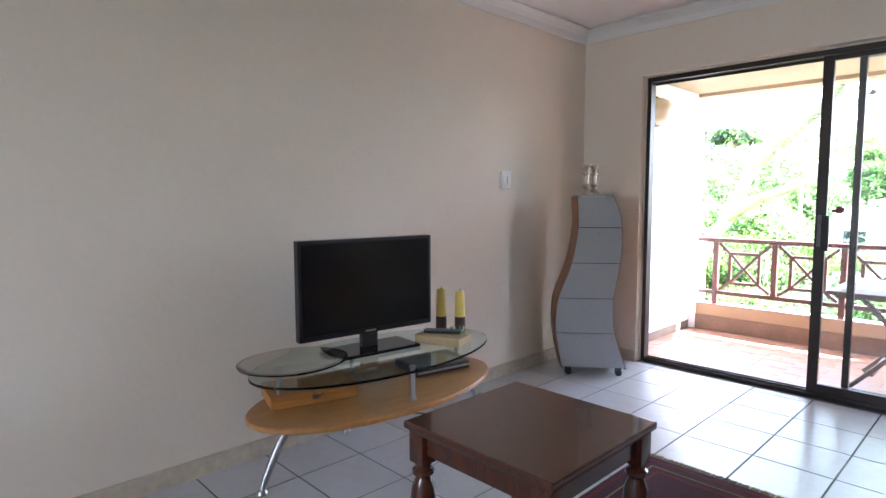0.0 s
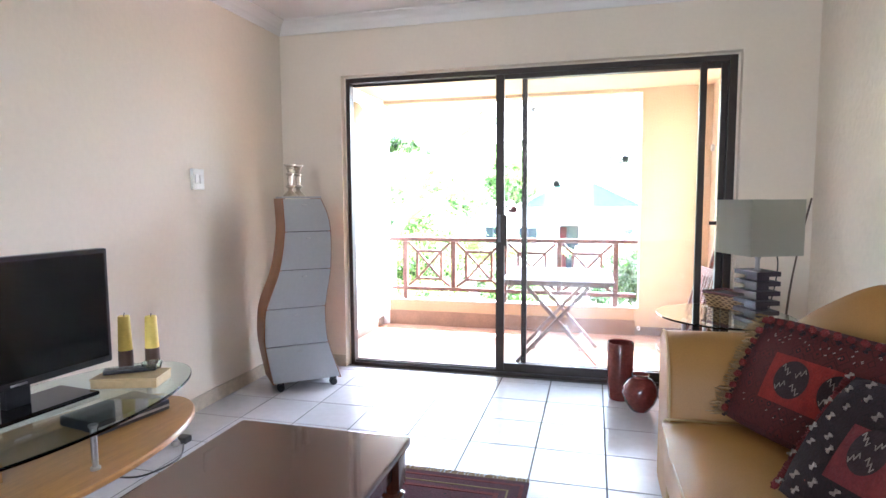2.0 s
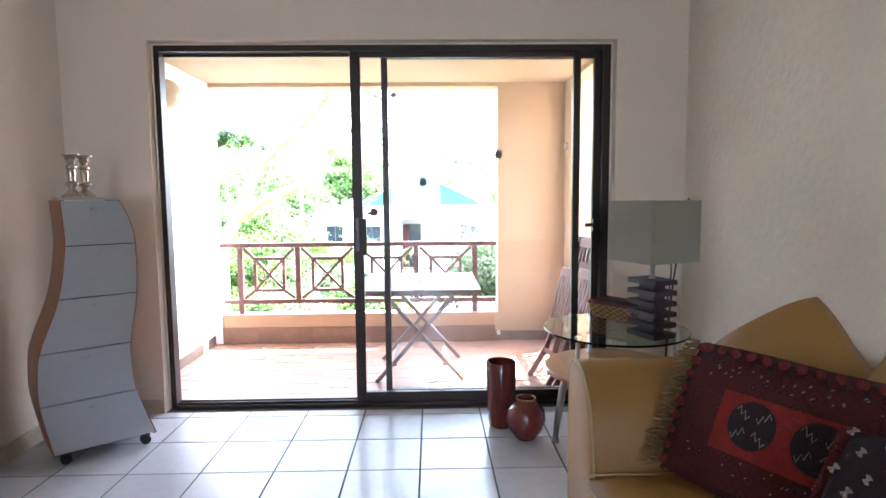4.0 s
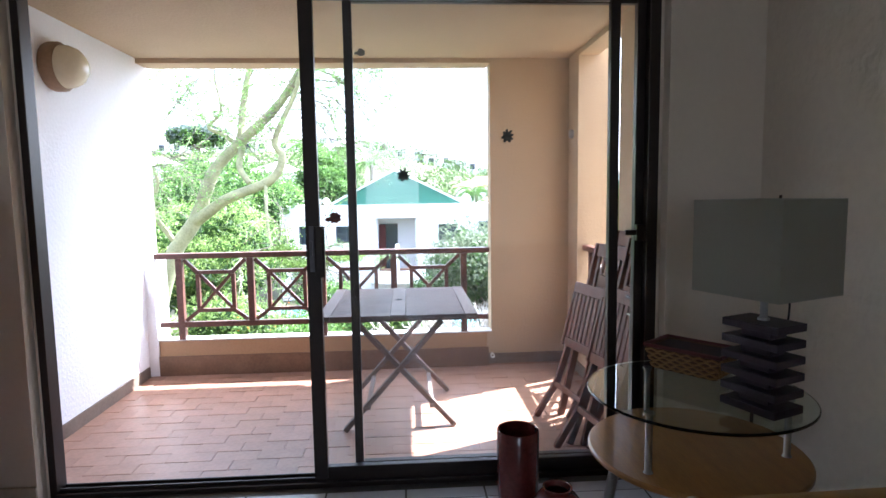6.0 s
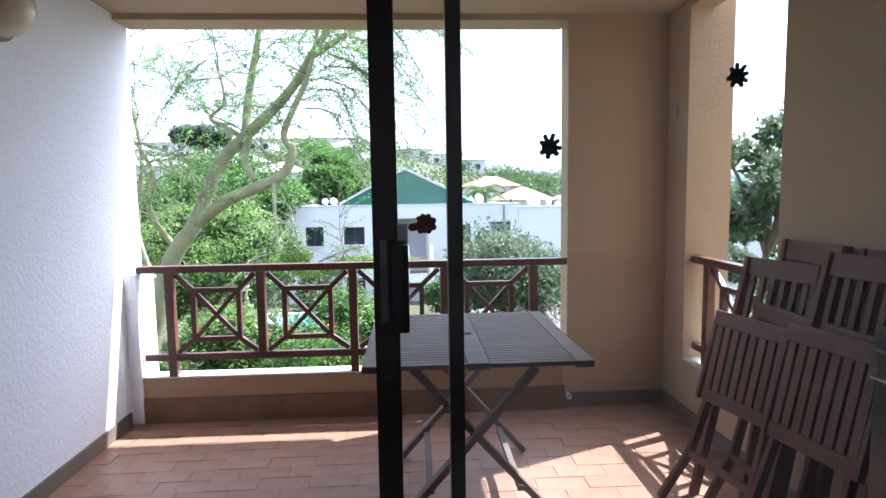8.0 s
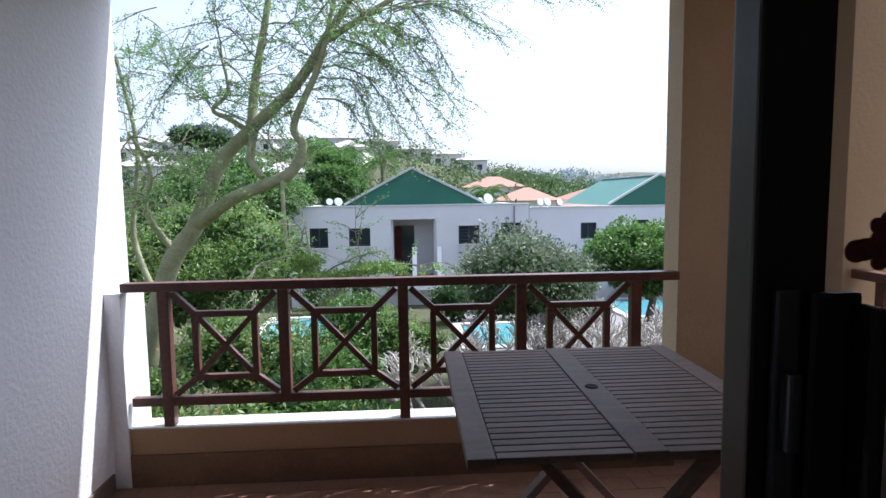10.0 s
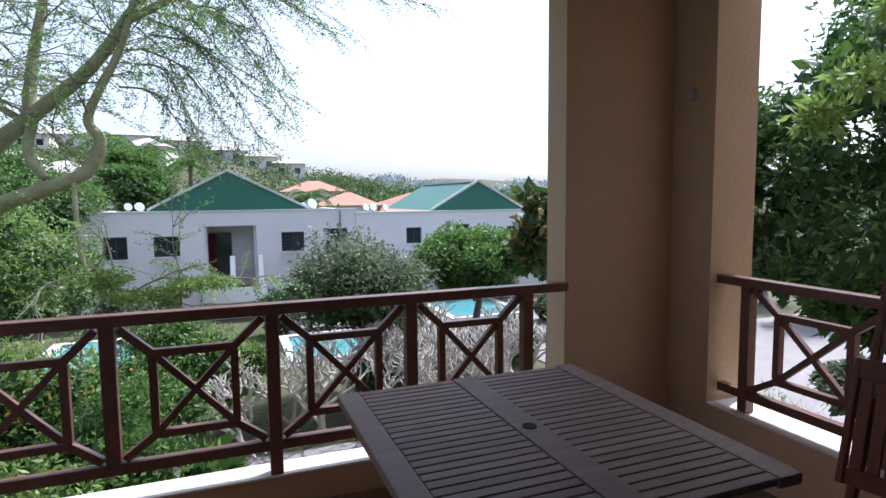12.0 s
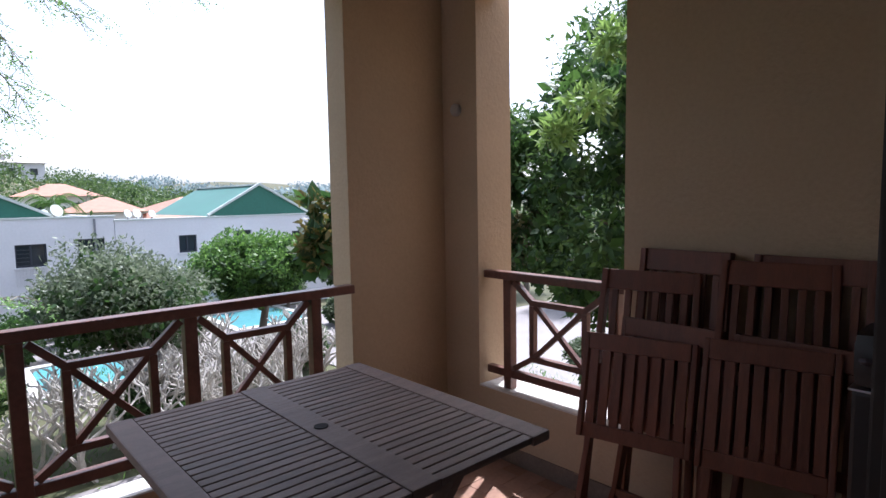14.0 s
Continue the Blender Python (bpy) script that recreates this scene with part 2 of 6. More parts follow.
cornice("cornice_west", (X0, YB), (X0, 0), (1, 0))
cornice("cornice_north", (X0, 0), (X1, 0), (0, -1))
cornice("cornice_east", (X1, 0), (X1, YB), (-1, 0))
solid("baseboard_west", SKIRT, [(X0, X0 + 0.012, YB, 0.0, 0.0, 0.085)], "cream marble tile skirting along the wall", "baseboard", 0.002)
solid("baseboard_north", SKIRT, [(X0 + 0.012, DX0, -0.012, 0.0, 0.0, 0.085), (DX1, X1 - 0.012, -0.012, 0.0, 0.0, 0.085)], "cream marble tile skirting beside the door", "baseboard", 0.002)
solid("baseboard_east", SKIRT, [(X1 - 0.012, X1, YB, 0.0, 0.0, 0.085)], "cream marble tile skirting along the wall", "baseboard", 0.002)

# balcony shell
solid("balcony_floor", MORTAR, [(BX0 - 0.2, BX1 + 0.25, BY0, 2.64, -0.45, FLOOR_B - 0.004)], "terracotta brick paver balcony floor", "floor")
solid("balcony_wall_west", WALL_W, [(BX0 - 0.22, BX0, BY0, 2.70, -0.4, 2.6), (BX0, BX0 + 0.075, 2.44, 2.69, -0.4, 0.742)], "white rough plastered side wall of the balcony", "wall")
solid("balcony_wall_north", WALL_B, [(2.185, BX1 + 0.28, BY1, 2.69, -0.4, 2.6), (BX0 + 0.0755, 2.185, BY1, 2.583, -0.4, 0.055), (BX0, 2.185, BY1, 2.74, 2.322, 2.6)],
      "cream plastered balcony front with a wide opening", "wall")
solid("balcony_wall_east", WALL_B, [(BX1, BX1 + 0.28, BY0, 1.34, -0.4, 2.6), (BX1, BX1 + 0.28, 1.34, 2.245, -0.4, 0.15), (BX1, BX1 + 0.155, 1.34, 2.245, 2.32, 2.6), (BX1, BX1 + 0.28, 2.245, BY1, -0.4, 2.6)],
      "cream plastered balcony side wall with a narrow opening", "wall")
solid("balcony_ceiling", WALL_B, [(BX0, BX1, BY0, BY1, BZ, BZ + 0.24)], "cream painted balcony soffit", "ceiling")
# kerb colour includes the orange light thrown up by the sunlit pavers
KERB = mat("bounce_tinted_kerb_plaster", (0.36, 0.23, 0.13), 0.85, vary=0.1, scale=2.5, fine=55, bump=0.35)
SILL = mat("weathered_white_paint", (0.60, 0.58, 0.54), 0.8, vary=0.16, scale=5, fine=40, bump=0.3)
solid("kerb_ledge", KERB, [(BX0 + 0.0755, 2.14, 2.455, BY1 - 0.003, FLOOR_B, 0.062)], "low plastered kerb under the railing, tinted ochre for floor bounce", "kerb", 0.012)
solid("kerb_cap", SILL, [(BX0 + 0.0755, 2.184, 2.452, 2.585, 0.0625, 0.071)], "white painted top of the balcony kerb", "sill", 0.003)
solid("side_sill", SILL, [(BX1 - 0.003, BX1 + 0.283, 1.341, 2.244, 0.1505, 0.159)], "white painted sill of the side opening", "sill", 0.003)
SK2 = mat("grey_clay_skirting", (0.17, 0.13, 0.10), 0.6, vary=0.25, scale=6, bump=0.1)
solid("balcony_skirting", SK2, [(BX0, BX0 + 0.012, BY0, 2.416, FLOOR_B, FLOOR_B + 0.09), (2.15, BX1, 2.505, BY1 - 0.002, FLOOR_B, FLOOR_B + 0.09), (BX1 - 0.012, BX1, BY0, 2.50, FLOOR_B, FLOOR_B + 0.09)],
      "dark clay tile skirting round the balcony", "baseboard", 0.002)
solid("kerb_skirting", mat("brown_clay_skirting", (0.17, 0.095, 0.055), 0.55, vary=0.25, scale=6, bump=0.1), [(BX0 + 0.0755, 2.15, 2.441, 2.453, FLOOR_B, FLOOR_B + 0.165)],
      "brown clay tile skirting along the kerb", "baseboard", 0.002)
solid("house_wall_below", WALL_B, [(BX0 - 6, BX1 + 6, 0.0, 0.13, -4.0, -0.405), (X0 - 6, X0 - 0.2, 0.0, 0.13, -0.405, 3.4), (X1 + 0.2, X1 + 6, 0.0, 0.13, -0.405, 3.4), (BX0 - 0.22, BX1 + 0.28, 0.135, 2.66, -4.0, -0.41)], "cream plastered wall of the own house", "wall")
solid("roof_slab", CEIL, [(X0 - 0.4, 3.13, YB - 0.5, 2.65, 2.66, 2.80)], "flat roof slab over flat and balcony", "roof")


# ---- sliding door ----
door = thing("door_1", Matrix.Translation((0, 0, 0)), "bronze aluminium sliding glass door, slid half open", "door", kind="structure")
FX0, FX1, FZ = -0.032, 2.542, 2.092     # outer edges of the metal frame, set back in the plaster reveal
bm = bmesh.new()
box(bm, FX0, FX0 + 0.03, 0.055, 0.125, 0.0, FZ, 0.003)
box(bm, FX1 - 0.046, FX1, 0.055, 0.135, 0.0, FZ, 0.003)
box(bm, FX0 + 0.0305, FX1 - 0.0465, 0.056, 0.134, FZ - 0.034, FZ, 0.003)
box(bm, FX0 + 0.0305, FX1 - 0.0465, 0.050, 0.140, -0.004, 0.020, 0.003)
box(bm, FX0 + 0.0305, FX1 - 0.0465, 0.072, 0.078, 0.020, 0.034, 0.001)
box(bm, FX0 + 0.0305, FX1 - 0.0465, 0.112, 0.118, 0.020, 0.034, 0.001)
box(bm, FX0 + 0.0305, 1.05, 0.112, 0.118, FZ - 0.052, FZ - 0.0345, 0.001)
part("frame", bm, BRONZE, door)
# plaster reveal between the wall's edge and the frame
solid("trim_reveal", WALL, [(DX0 + 0.001, FX0 - 0.0005, 0.058, 0.138, 0.0, FZ), (FX1 + 0.0005, DX1 - 0.001, 0.058, 0.138, 0.0, FZ), (DX0 + 0.001, DX1 - 0.001, 0.058, 0.138, FZ + 0.0005, DZ - 0.001)], "cream plaster reveal round the door frame", "trim", 0.002)


def leaf(name, x0, x1, y, left, right):
    """One glazed leaf with its own stile widths."""
    p = new(name)
    p.parent = door
    top = FZ - 0.036
    for a, b in ((x0, x0 + left), (x1 - right, x1)):
        bm = bmesh.new()
        box(bm, a, b, y - 0.018, y + 0.018, 0.036, top, 0.003)
        part("stile", bm, BRONZE, p)
    bm = bmesh.new()
    box(bm, x0 + left, x1 - right, y - 0.016, y + 0.016, top - 0.032, top, 0.003)
    part("top_rail", bm, BRONZE, p)
    bm = bmesh.new()
    box(bm, x0 + left, x1 - right, y - 0.016, y + 0.016, 0.036, 0.085, 0.003)
    part("bottom_rail", bm, BRONZE, p)
    bm = bmesh.new()
    box(bm, x0 + left - 0.006, x1 - right + 0.006, y - 0.003, y + 0.003, 0.08, top - 0.028)
    g = part("pane", bm, PANE, p)
    g.visible_shadow = False
    return p


slider = leaf("sliding_leaf", 1.060, 2.372, 0.075, 0.057, 0.040)
leaf("fixed_leaf", 1.232, FX1 - 0.047, 0.115, 0.036, 0.036)
bm = bmesh.new()
box(bm, 1.098, 1.138, 0.046, 0.0565, 0.905, 1.118, 0.006)
box(bm, 1.128, 1.140, 0.022, 0.046, 0.912, 1.110, 0.005)
part("pull_handle", bm, BRONZE, slider, "long dark pull handle")
bm = bmesh.new()
box(bm, 1.074, 1.094, 0.050, 0.0565, 0.93, 1.12, 0.003)
box(bm, 1.079, 1.089, 0.038, 0.050, 1.0, 1.06, 0.003)
part("latch", bm, mat("grey_latch", (0.12, 0.12, 0.13), 0.35, metal=0.6), slider, "grey metal latch plate")
bm = bmesh.new()
box(bm, 2.412, FX1 - 0.047, 0.074, 0.088, 1.055, 1.078, 0.003)
box(bm, 2.458, FX1 - 0.047, 0.068, 0.092, 1.03, 1.10, 0.003)
part("handle", bm, BRONZE, door, "dark lever handle on the jamb")

# ---- things: living room ----
WOOD_T = mat("honey_beech_veneer", (0.44, 0.215, 0.065), 0.32, vary=0.2, scale=3, fine=25, stretch=(10, 1, 1), bump=0.03, coat=0.2)
CHROME = mat("brushed_chrome", (0.46, 0.46, 0.47), 0.34, metal=1.0, vary=0.1, bump=0.02)
SILVER = mat("silver_lacquer", (0.40, 0.41, 0.43), 0.4, metal=0.35, vary=0.05, scale=3, bump=0.02)
BLACK = mat("black_plastic", (0.012, 0.012, 0.014), 0.3, vary=0.2, bump=0.02)
SCREEN = mat("dark_screen", (0.006, 0.006, 0.007), 0.18, vary=0.2, bump=0.0)
MAHOG = mat("dark_mahogany", (0.075, 0.022, 0.012), 0.22, vary=0.35, scale=3, fine=30, stretch=(12, 1, 1), bump=0.03, coat=0.5)
CLEAR = glass("green_table_glass", (0.80, 0.93, 0.88))
DISH = glass("smoked_grey_glass", (0.80, 0.765, 0.72), 0.04)
CANDLE = mat("yellow_wax", (0.72, 0.56, 0.12), 0.5, vary=0.1, bump=0.05)
DARKWAX = mat("dark_brown_wax", (0.06, 0.03, 0.02), 0.5, vary=0.2)
CLAY = mat("glazed_oxblood_clay", (0.13, 0.025, 0.02), 0.22, vary=0.3, scale=9, bump=0.06, coat=0.3)
LEATHER = mat("mustard_leather", (0.31, 0.16, 0.036), 0.5, vary=0.12, scale=4, fine=220, bump=0.06)
PIPING = mat("cream_piping", (0.45, 0.33, 0.16), 0.6, vary=0.1)
SHADE = mat("grey_linen_shade", (0.44, 0.43, 0.37), 0.9, vary=0.06, scale=5, fine=140, bump=0.2)
sn, sl = SHADE.node_tree.nodes, SHADE.node_tree.links     # thin cloth: some light comes through
st_, sm_ = sn.new("ShaderNodeBsdfTranslucent"), sn.new("ShaderNodeMixShader")
st_.inputs["Color"].default_value = (0.62, 0.62, 0.54, 1)
sm_.inputs[0].default_value = 0.5
sl.new(sn["Principled BSDF"].outputs[0], sm_.inputs[1])
sl.new(st_.outputs[0], sm_.inputs[2])
sl.new(sm_.outputs[0], sn["Material Output"].inputs["Surface"])
DARKWOOD = mat("dark_wenge", (0.035, 0.025, 0.035), 0.45, vary=0.25, scale=6, stretch=(1, 1, 6), bump=0.1)
WICKER = mat("woven_wicker", (0.34, 0.20, 0.075), 0.7, vary=0.35, scale=30, fine=90, bump=0.5)
RIM = mat("dark_red_rim", (0.10, 0.02, 0.02), 0.6, vary=0.2)
PLASTIC = mat("white_switch_plastic", (0.85, 0.84, 0.80), 0.35, vary=0.03, bump=0.0)
PEWTER = mat("worn_silver_plate", (0.50, 0.44, 0.36), 0.3, metal=1.0, vary=0.2, scale=20, bump=0.05)


def kilim(name, field, scale, fleck=0.07, pale=(0.20, 0.05, 0.035)):
    """Woven rug wool: red field, dark bands and pale flecks."""
    m = bpy.data.materials.new(name)
    m.use_nodes = True
    n, l = m.node_tree.nodes, m.node_tree.links
    b = n["Principled BSDF"]
    tc = n.new("ShaderNodeTexCoord")
    v = n.new("ShaderNodeTexVoronoi")
    v.distance, v.inputs["Scale"].default_value = "MANHATTAN", scale
    l.new(tc.outputs["Object"], v.inputs["Vector"])
    r = n.new("ShaderNodeValToRGB")
    r.color_ramp.interpolation = "CONSTANT"
    e = r.color_ramp.elements
    e[0].position, e[0].color = 0.0, (*pale, 1)
    e[1].position, e[1].color = fleck, (0.018, 0.006, 0.007, 1)
    for p, c in ((0.27, field), (0.56, (field[0] * 0.5, field[1] * 0.5, field[2] * 0.6)), (0.68, (field[0] * 0.85, field[1], field[2]))):
        x = e.new(p)
        x.color = (*c, 1)
    l.new(v.outputs["Distance"], r.inputs["Fac"])
    w = n.new("ShaderNodeTexNoise")
    w.inputs["Scale"].default_value = 160
    l.new(tc.outputs["Object"], w.inputs["Vector"])
    mx = n.new("ShaderNodeMix")
    mx.data_type, mx.blend_type = "RGBA", "MULTIPLY"
    mx.inputs["Factor"].default_value = 0.6
    l.new(r.outputs["Color"], mx.inputs["A"])
    l.new(w.outputs["Fac"], mx.inputs["B"])
    l.new(mx.outputs["Result"], b.inputs["Base Color"])
    b.inputs["Roughness"].default_value = 0.95
    bp = n.new("ShaderNodeBump")
    bp.inputs["Strength"].default_value, bp.inputs["Distance"].default_value = 0.5, 0.004
    l.new(w.outputs["Fac"], bp.inputs["Height"])
    l.new(bp.outputs[0], b.inputs["Normal"])
    MATS[name] = m
    return m


KILIM = kilim("red_kilim_wool", (0.10, 0.010, 0.008), 24, 0.11, (0.26, 0.045, 0.03))
KILIM_D = kilim("dark_kilim_wool", (0.020, 0.005, 0.006), 30, 0.10)
KILIM_P = mat("red_panel_wool", (0.20, 0.015, 0.009), 0.95, vary=0.3, scale=30, fine=150, bump=0.4)
KILIM_R = kilim("maroon_rug_wool", (0.11, 0.016, 0.032), 24, 0.10, (0.22, 0.08, 0.07))
WOOL_RED = mat("red_wool", (0.12, 0.014, 0.014), 0.95, vary=0.25, scale=40, fine=150, bump=0.4)
WOOL_DARK = mat("dark_blue_brown_wool", (0.022, 0.010, 0.010), 0.95, vary=0.3, scale=40, fine=150, bump=0.4)
WOOL_PALE = mat("pale_wool_fringe", (0.24, 0.16, 0.075), 0.95, vary=0.25, scale=30, fine=90, bump=0.3)

WOOL_BRIGHT = mat("bright_red_wool", (0.15, 0.018, 0.015), 0.95, vary=0.3, scale=40, fine=150, bump=0.4)
WOOL_WHITE = mat("pale_flower_wool", (0.23, 0.185, 0.15), 0.95, vary=0.2, fine=150)

# television stand: oval glass over an oval beech shelf
stand = thing("tv_stand", pose(-0.13, -2.33, 0), "oval two-tier television stand, clear glass over honey wood", "tv stand")
bm = bmesh.new()
oval(bm, 0, 0, 0.33, 0.65, 0.488, 0.500)
g = part("glass_top", bm, CLEAR, stand, "clear green-edged glass top", True)
g.visible_shadow = False
bm = bmesh.new()
oval(bm, 0.005, -0.01, 0.34, 0.66, 0.318, 0.342, edge=0.006)
part("shelf", bm, WOOD_T, stand, "oval honey beech shelf", True)
for px, py in ((-0.09, -0.49), (0.255, -0.03), (-0.02, 0.52), (-0.25, 0.0)):
    bm = bmesh.new()
    lathe(bm, [(0.016, 0.342), (0.016, 0.35), (0.010, 0.355), (0.010, 0.475), (0.015, 0.48), (0.015, 0.487)], 14, (px, py, 0))
    part("post", bm, CHROME, stand, smooth=True)
for fx, fy in ((-0.05, -0.60), (-0.34, 0.02), (-0.18, 0.85)):
    k = 0.72
    bm = bmesh.new()
    pts = smooth_line([(fx * k, fy * k, 0.318), (fx * 0.86, fy * 0.86, 0.2), (fx * 0.96, fy * 0.96, 0.08), (fx, fy, 0.02)], 5)
    tube(bm, pts, [0.021 - 0.008 * i / len(pts) for i in range(len(pts))], 10)
    lathe(bm, [(0.02, 0.0), (0.024, 0.006), (0.02, 0.02), (0.012, 0.026)], 12, (fx, fy, 0))
    part("leg", bm, CHROME, stand, smooth=True)

# television
tv = thing("television", pose(-0.21, -2.335, 0.5, 0, 0, 84) @ Matrix.Diagonal((0.935, 1, 0.975, 1)), "black flat-screen television switched off on a glass stand", "television")
bm = bmesh.new()
box(bm, -0.39, 0.39, 0.0, 0.045, 0.085, 0.555, 0.008)
box(bm, -0.25, 0.25, 0.04, 0.075, 0.14, 0.45, 0.012)
part("cabinet", bm, BLACK, tv)
bm = bmesh.new()
box(bm, -0.372, 0.372, -0.003, 0.003, 0.112, 0.537, 0.001)
part("screen", bm, SCREEN, tv, "dark glossy screen")
bm = bmesh.new()
box(bm, -0.03, 0.03, -0.004, 0.0, 0.094, 0.101)
part("badge", bm, CHROME, tv, "small silver badge bar")
bm = bmesh.new()
box(bm, -0.045, 0.045, 0.005, 0.04, 0.012, 0.1, 0.006)
part("neck", bm, BLACK, tv)
bm = bmesh.new()
box(bm, -0.235, 0.235, -0.105, 0.105, 0.001, 0.016, 0.006)
part("base", bm, mat("black_gloss", (0.01, 0.01, 0.011), 0.08, vary=0.1, bump=0), tv, "glossy black base plate")

# dish, candles, book and remotes on the glass
dish = thing("glass_dish", pose(-0.165, -2.775, 0.5), "wide shallow smoked glass dish on the stand", "dish")
bm = bmesh.new()
N = 40
prof = [(0.05, 0.002), (0.12, 0.006), (0.19, 0.024), (0.235, 0.040), (0.238, 0.046), (0.228, 0.046), (0.185, 0.031), (0.12, 0.013), (0.05, 0.009)]
lathe(bm, prof, N)
bmesh.ops.scale(bm, vec=(0.85, 1.0, 1.0), verts=bm.verts)
part("bowl", bm, DISH, dish, smooth=True)
for i, (cx, cy, h) in enumerate(((-0.245, -1.83, 0.235), (-0.165, -1.765, 0.225))):
    c = thing("candle", pose(cx, cy, 0.5), "tall yellow pillar candle with a dark brown foot", "candle", "candles on the stand")
    bm = bmesh.new()
    lathe(bm, [(0.027, 0.001), (0.030, 0.02), (0.029, 0.085)], 20)
    part("foot", bm, DARKWAX, c, "dark brown wax foot", True)
    bm = bmesh.new()
    lathe(bm, [(0.029, 0.0855), (0.028, 0.10), (0.024, h - 0.004), (0.021, h), (0.010, h - 0.006)], 20)
    part("wax", bm, CANDLE, c, smooth=True)
    bm = bmesh.new()
    tube(bm, [(0, 0, h - 0.008), (0.001, 0, h + 0.004), (0.004, 0, h + 0.012)], 0.0018, 6)
    part("wick", bm, BLACK, c)
book = thing("wooden_box", pose(-0.07, -1.985, 0.5, 0, 0, 18), "flat pale wooden box on the glass top", "box")
bm = bmesh.new()
box(bm, -0.125, 0.125, -0.07, 0.07, 0.001, 0.03, 0.004)
part("body", bm, mat("pale_pine", (0.52, 0.38, 0.19), 0.5, vary=0.15, stretch=(1, 8, 1)), book)
bm = bmesh.new()
box(bm, -0.127, 0.127, -0.072, 0.072, 0.031, 0.040, 0.003)
part("lid", bm, mat("pale_pine", (0.52, 0.38, 0.19)), book)
rem = thing("remote_control", pose(-0.09, -1.97, 0.5405, 0, 0, 35), "black remote control lying on the wooden box", "remote")
bm = bmesh.new()
box(bm, -0.095, 0.095, -0.024, 0.024, 0.0, 0.018, 0.006)
part("body", bm, BLACK, rem)
for k in range(8):
    bm = bmesh.new()
    box(bm, -0.08 + 0.02 * k, -0.068 + 0.02 * k, -0.012, 0.012, 0.018, 0.0205, 0.001)
    part("button", bm, mat("grey_rubber", (0.1, 0.1, 0.1), 0.6), rem)
ash = thing("glass_ashtray", pose(-0.03, -1.92, 0.5405), "small clear glass bowl on the wooden box", "bowl")
bm = bmesh.new()
lathe(bm, [(0.018, 0.001), (0.034, 0.006), (0.04, 0.03), (0.036, 0.03), (0.03, 0.009), (0.01, 0.006)], 20)
part("bowl", bm, CLEAR, ash, smooth=True)
tray = thing("wooden_tray", pose(-0.24, -2.66, 0.342, 0, 0, 74), "shallow orange wooden box on the lower shelf", "box")
ORANGE_W = mat("orange_pine", (0.45, 0.20, 0.05), 0.5, vary=0.2, stretch=(1, 8, 8))
bm = bmesh.new()
box(bm, -0.19, 0.19, -0.11, 0.11, 0.001, 0.035, 0.004)
part("body", bm, ORANGE_W, tray)
bm = bmesh.new()
box(bm, -0.192, 0.192, -0.112, 0.112, 0.0365, 0.052, 0.004)
part("lid", bm, ORANGE_W, tray)
bm = bmesh.new()
box(bm, -0.02, 0.02, -0.116, -0.112, 0.022, 0.046, 0.001)
part("clasp", bm, PEWTER, tray, "small metal clasp")
dvd = thing("disc_player", pose(-0.15, -1.98, 0.342, 0, 0, 80), "slim dark silver disc player on the lower shelf", "disc player")
bm = bmesh.new()
box(bm, -0.16, 0.16, -0.10, 0.12, 0.004, 0.045, 0.004)
part("case", bm, mat("dark_grey_metal", (0.05, 0.055, 0.065), 0.35, metal=0.4), dvd)
bm = bmesh.new()
box(bm, -0.155, 0.155, -0.106, -0.1, 0.02, 0.028, 0.001)
part("tray_slot", bm, CHROME, dvd, "silver disc tray strip")
cable = thing("power_cable", pose(0, 0, 0), "thin black power cable on the tiles", "cable")
bm = bmesh.new()
tube(bm, smooth_line([(-0.47, -2.1, 0.30), (-0.46, -2.0, 0.05), (-0.36, -1.85, 0.006), (-0.22, -1.80, 0.006), (-0.18, -1.62, 0.006), (-0.28, -1.46, 0.006)], 6), 0.004, 6)
part("cord", bm, BLACK, cable)
bm = bmesh.new()
box(bm, -0.325, -0.265, -1.47, -1.415, 0.001, 0.034, 0.008)
for dy in (-0.012, 0.012):
    box(bm, -0.345, -0.322, -1.4445 + dy, -1.4405 + dy, 0.014, 0.019)
part("plug", bm, BLACK, cable, "black plug")

# coffee table with turned legs
ct = thing("coffee_table", pose(0.893, -2.525, 0), "square dark mahogany coffee table with turned legs", "coffee table")
H = 0.29
bm = bmesh.new()
box(bm, -H, H, -H, H, 0.486, 0.51, 0.007)
box(bm, -H + 0.012, H - 0.012, -H + 0.012, H - 0.012, 0.474, 0.4855, 0.004)
part("tabletop", bm, MAHOG, ct)
for sx, sy, ex, ey in ((-1, -1, 1, -1), (-1, 1, 1, 1), (-1, -1, -1, 1), (1, -1, 1, 1)):
    bm = bmesh.new()
    o = H - 0.045
    if sy == ey:
        box(bm, -o + 0.03, o - 0.03, sy * o - 0.012, sy * o + 0.012, 0.405, 0.474, 0.003)
    else:
        box(bm, sx * o - 0.012, sx * o + 0.012, -o + 0.03, o - 0.03, 0.405, 0.474, 0.003)
    part("apron", bm, MAHOG, ct)
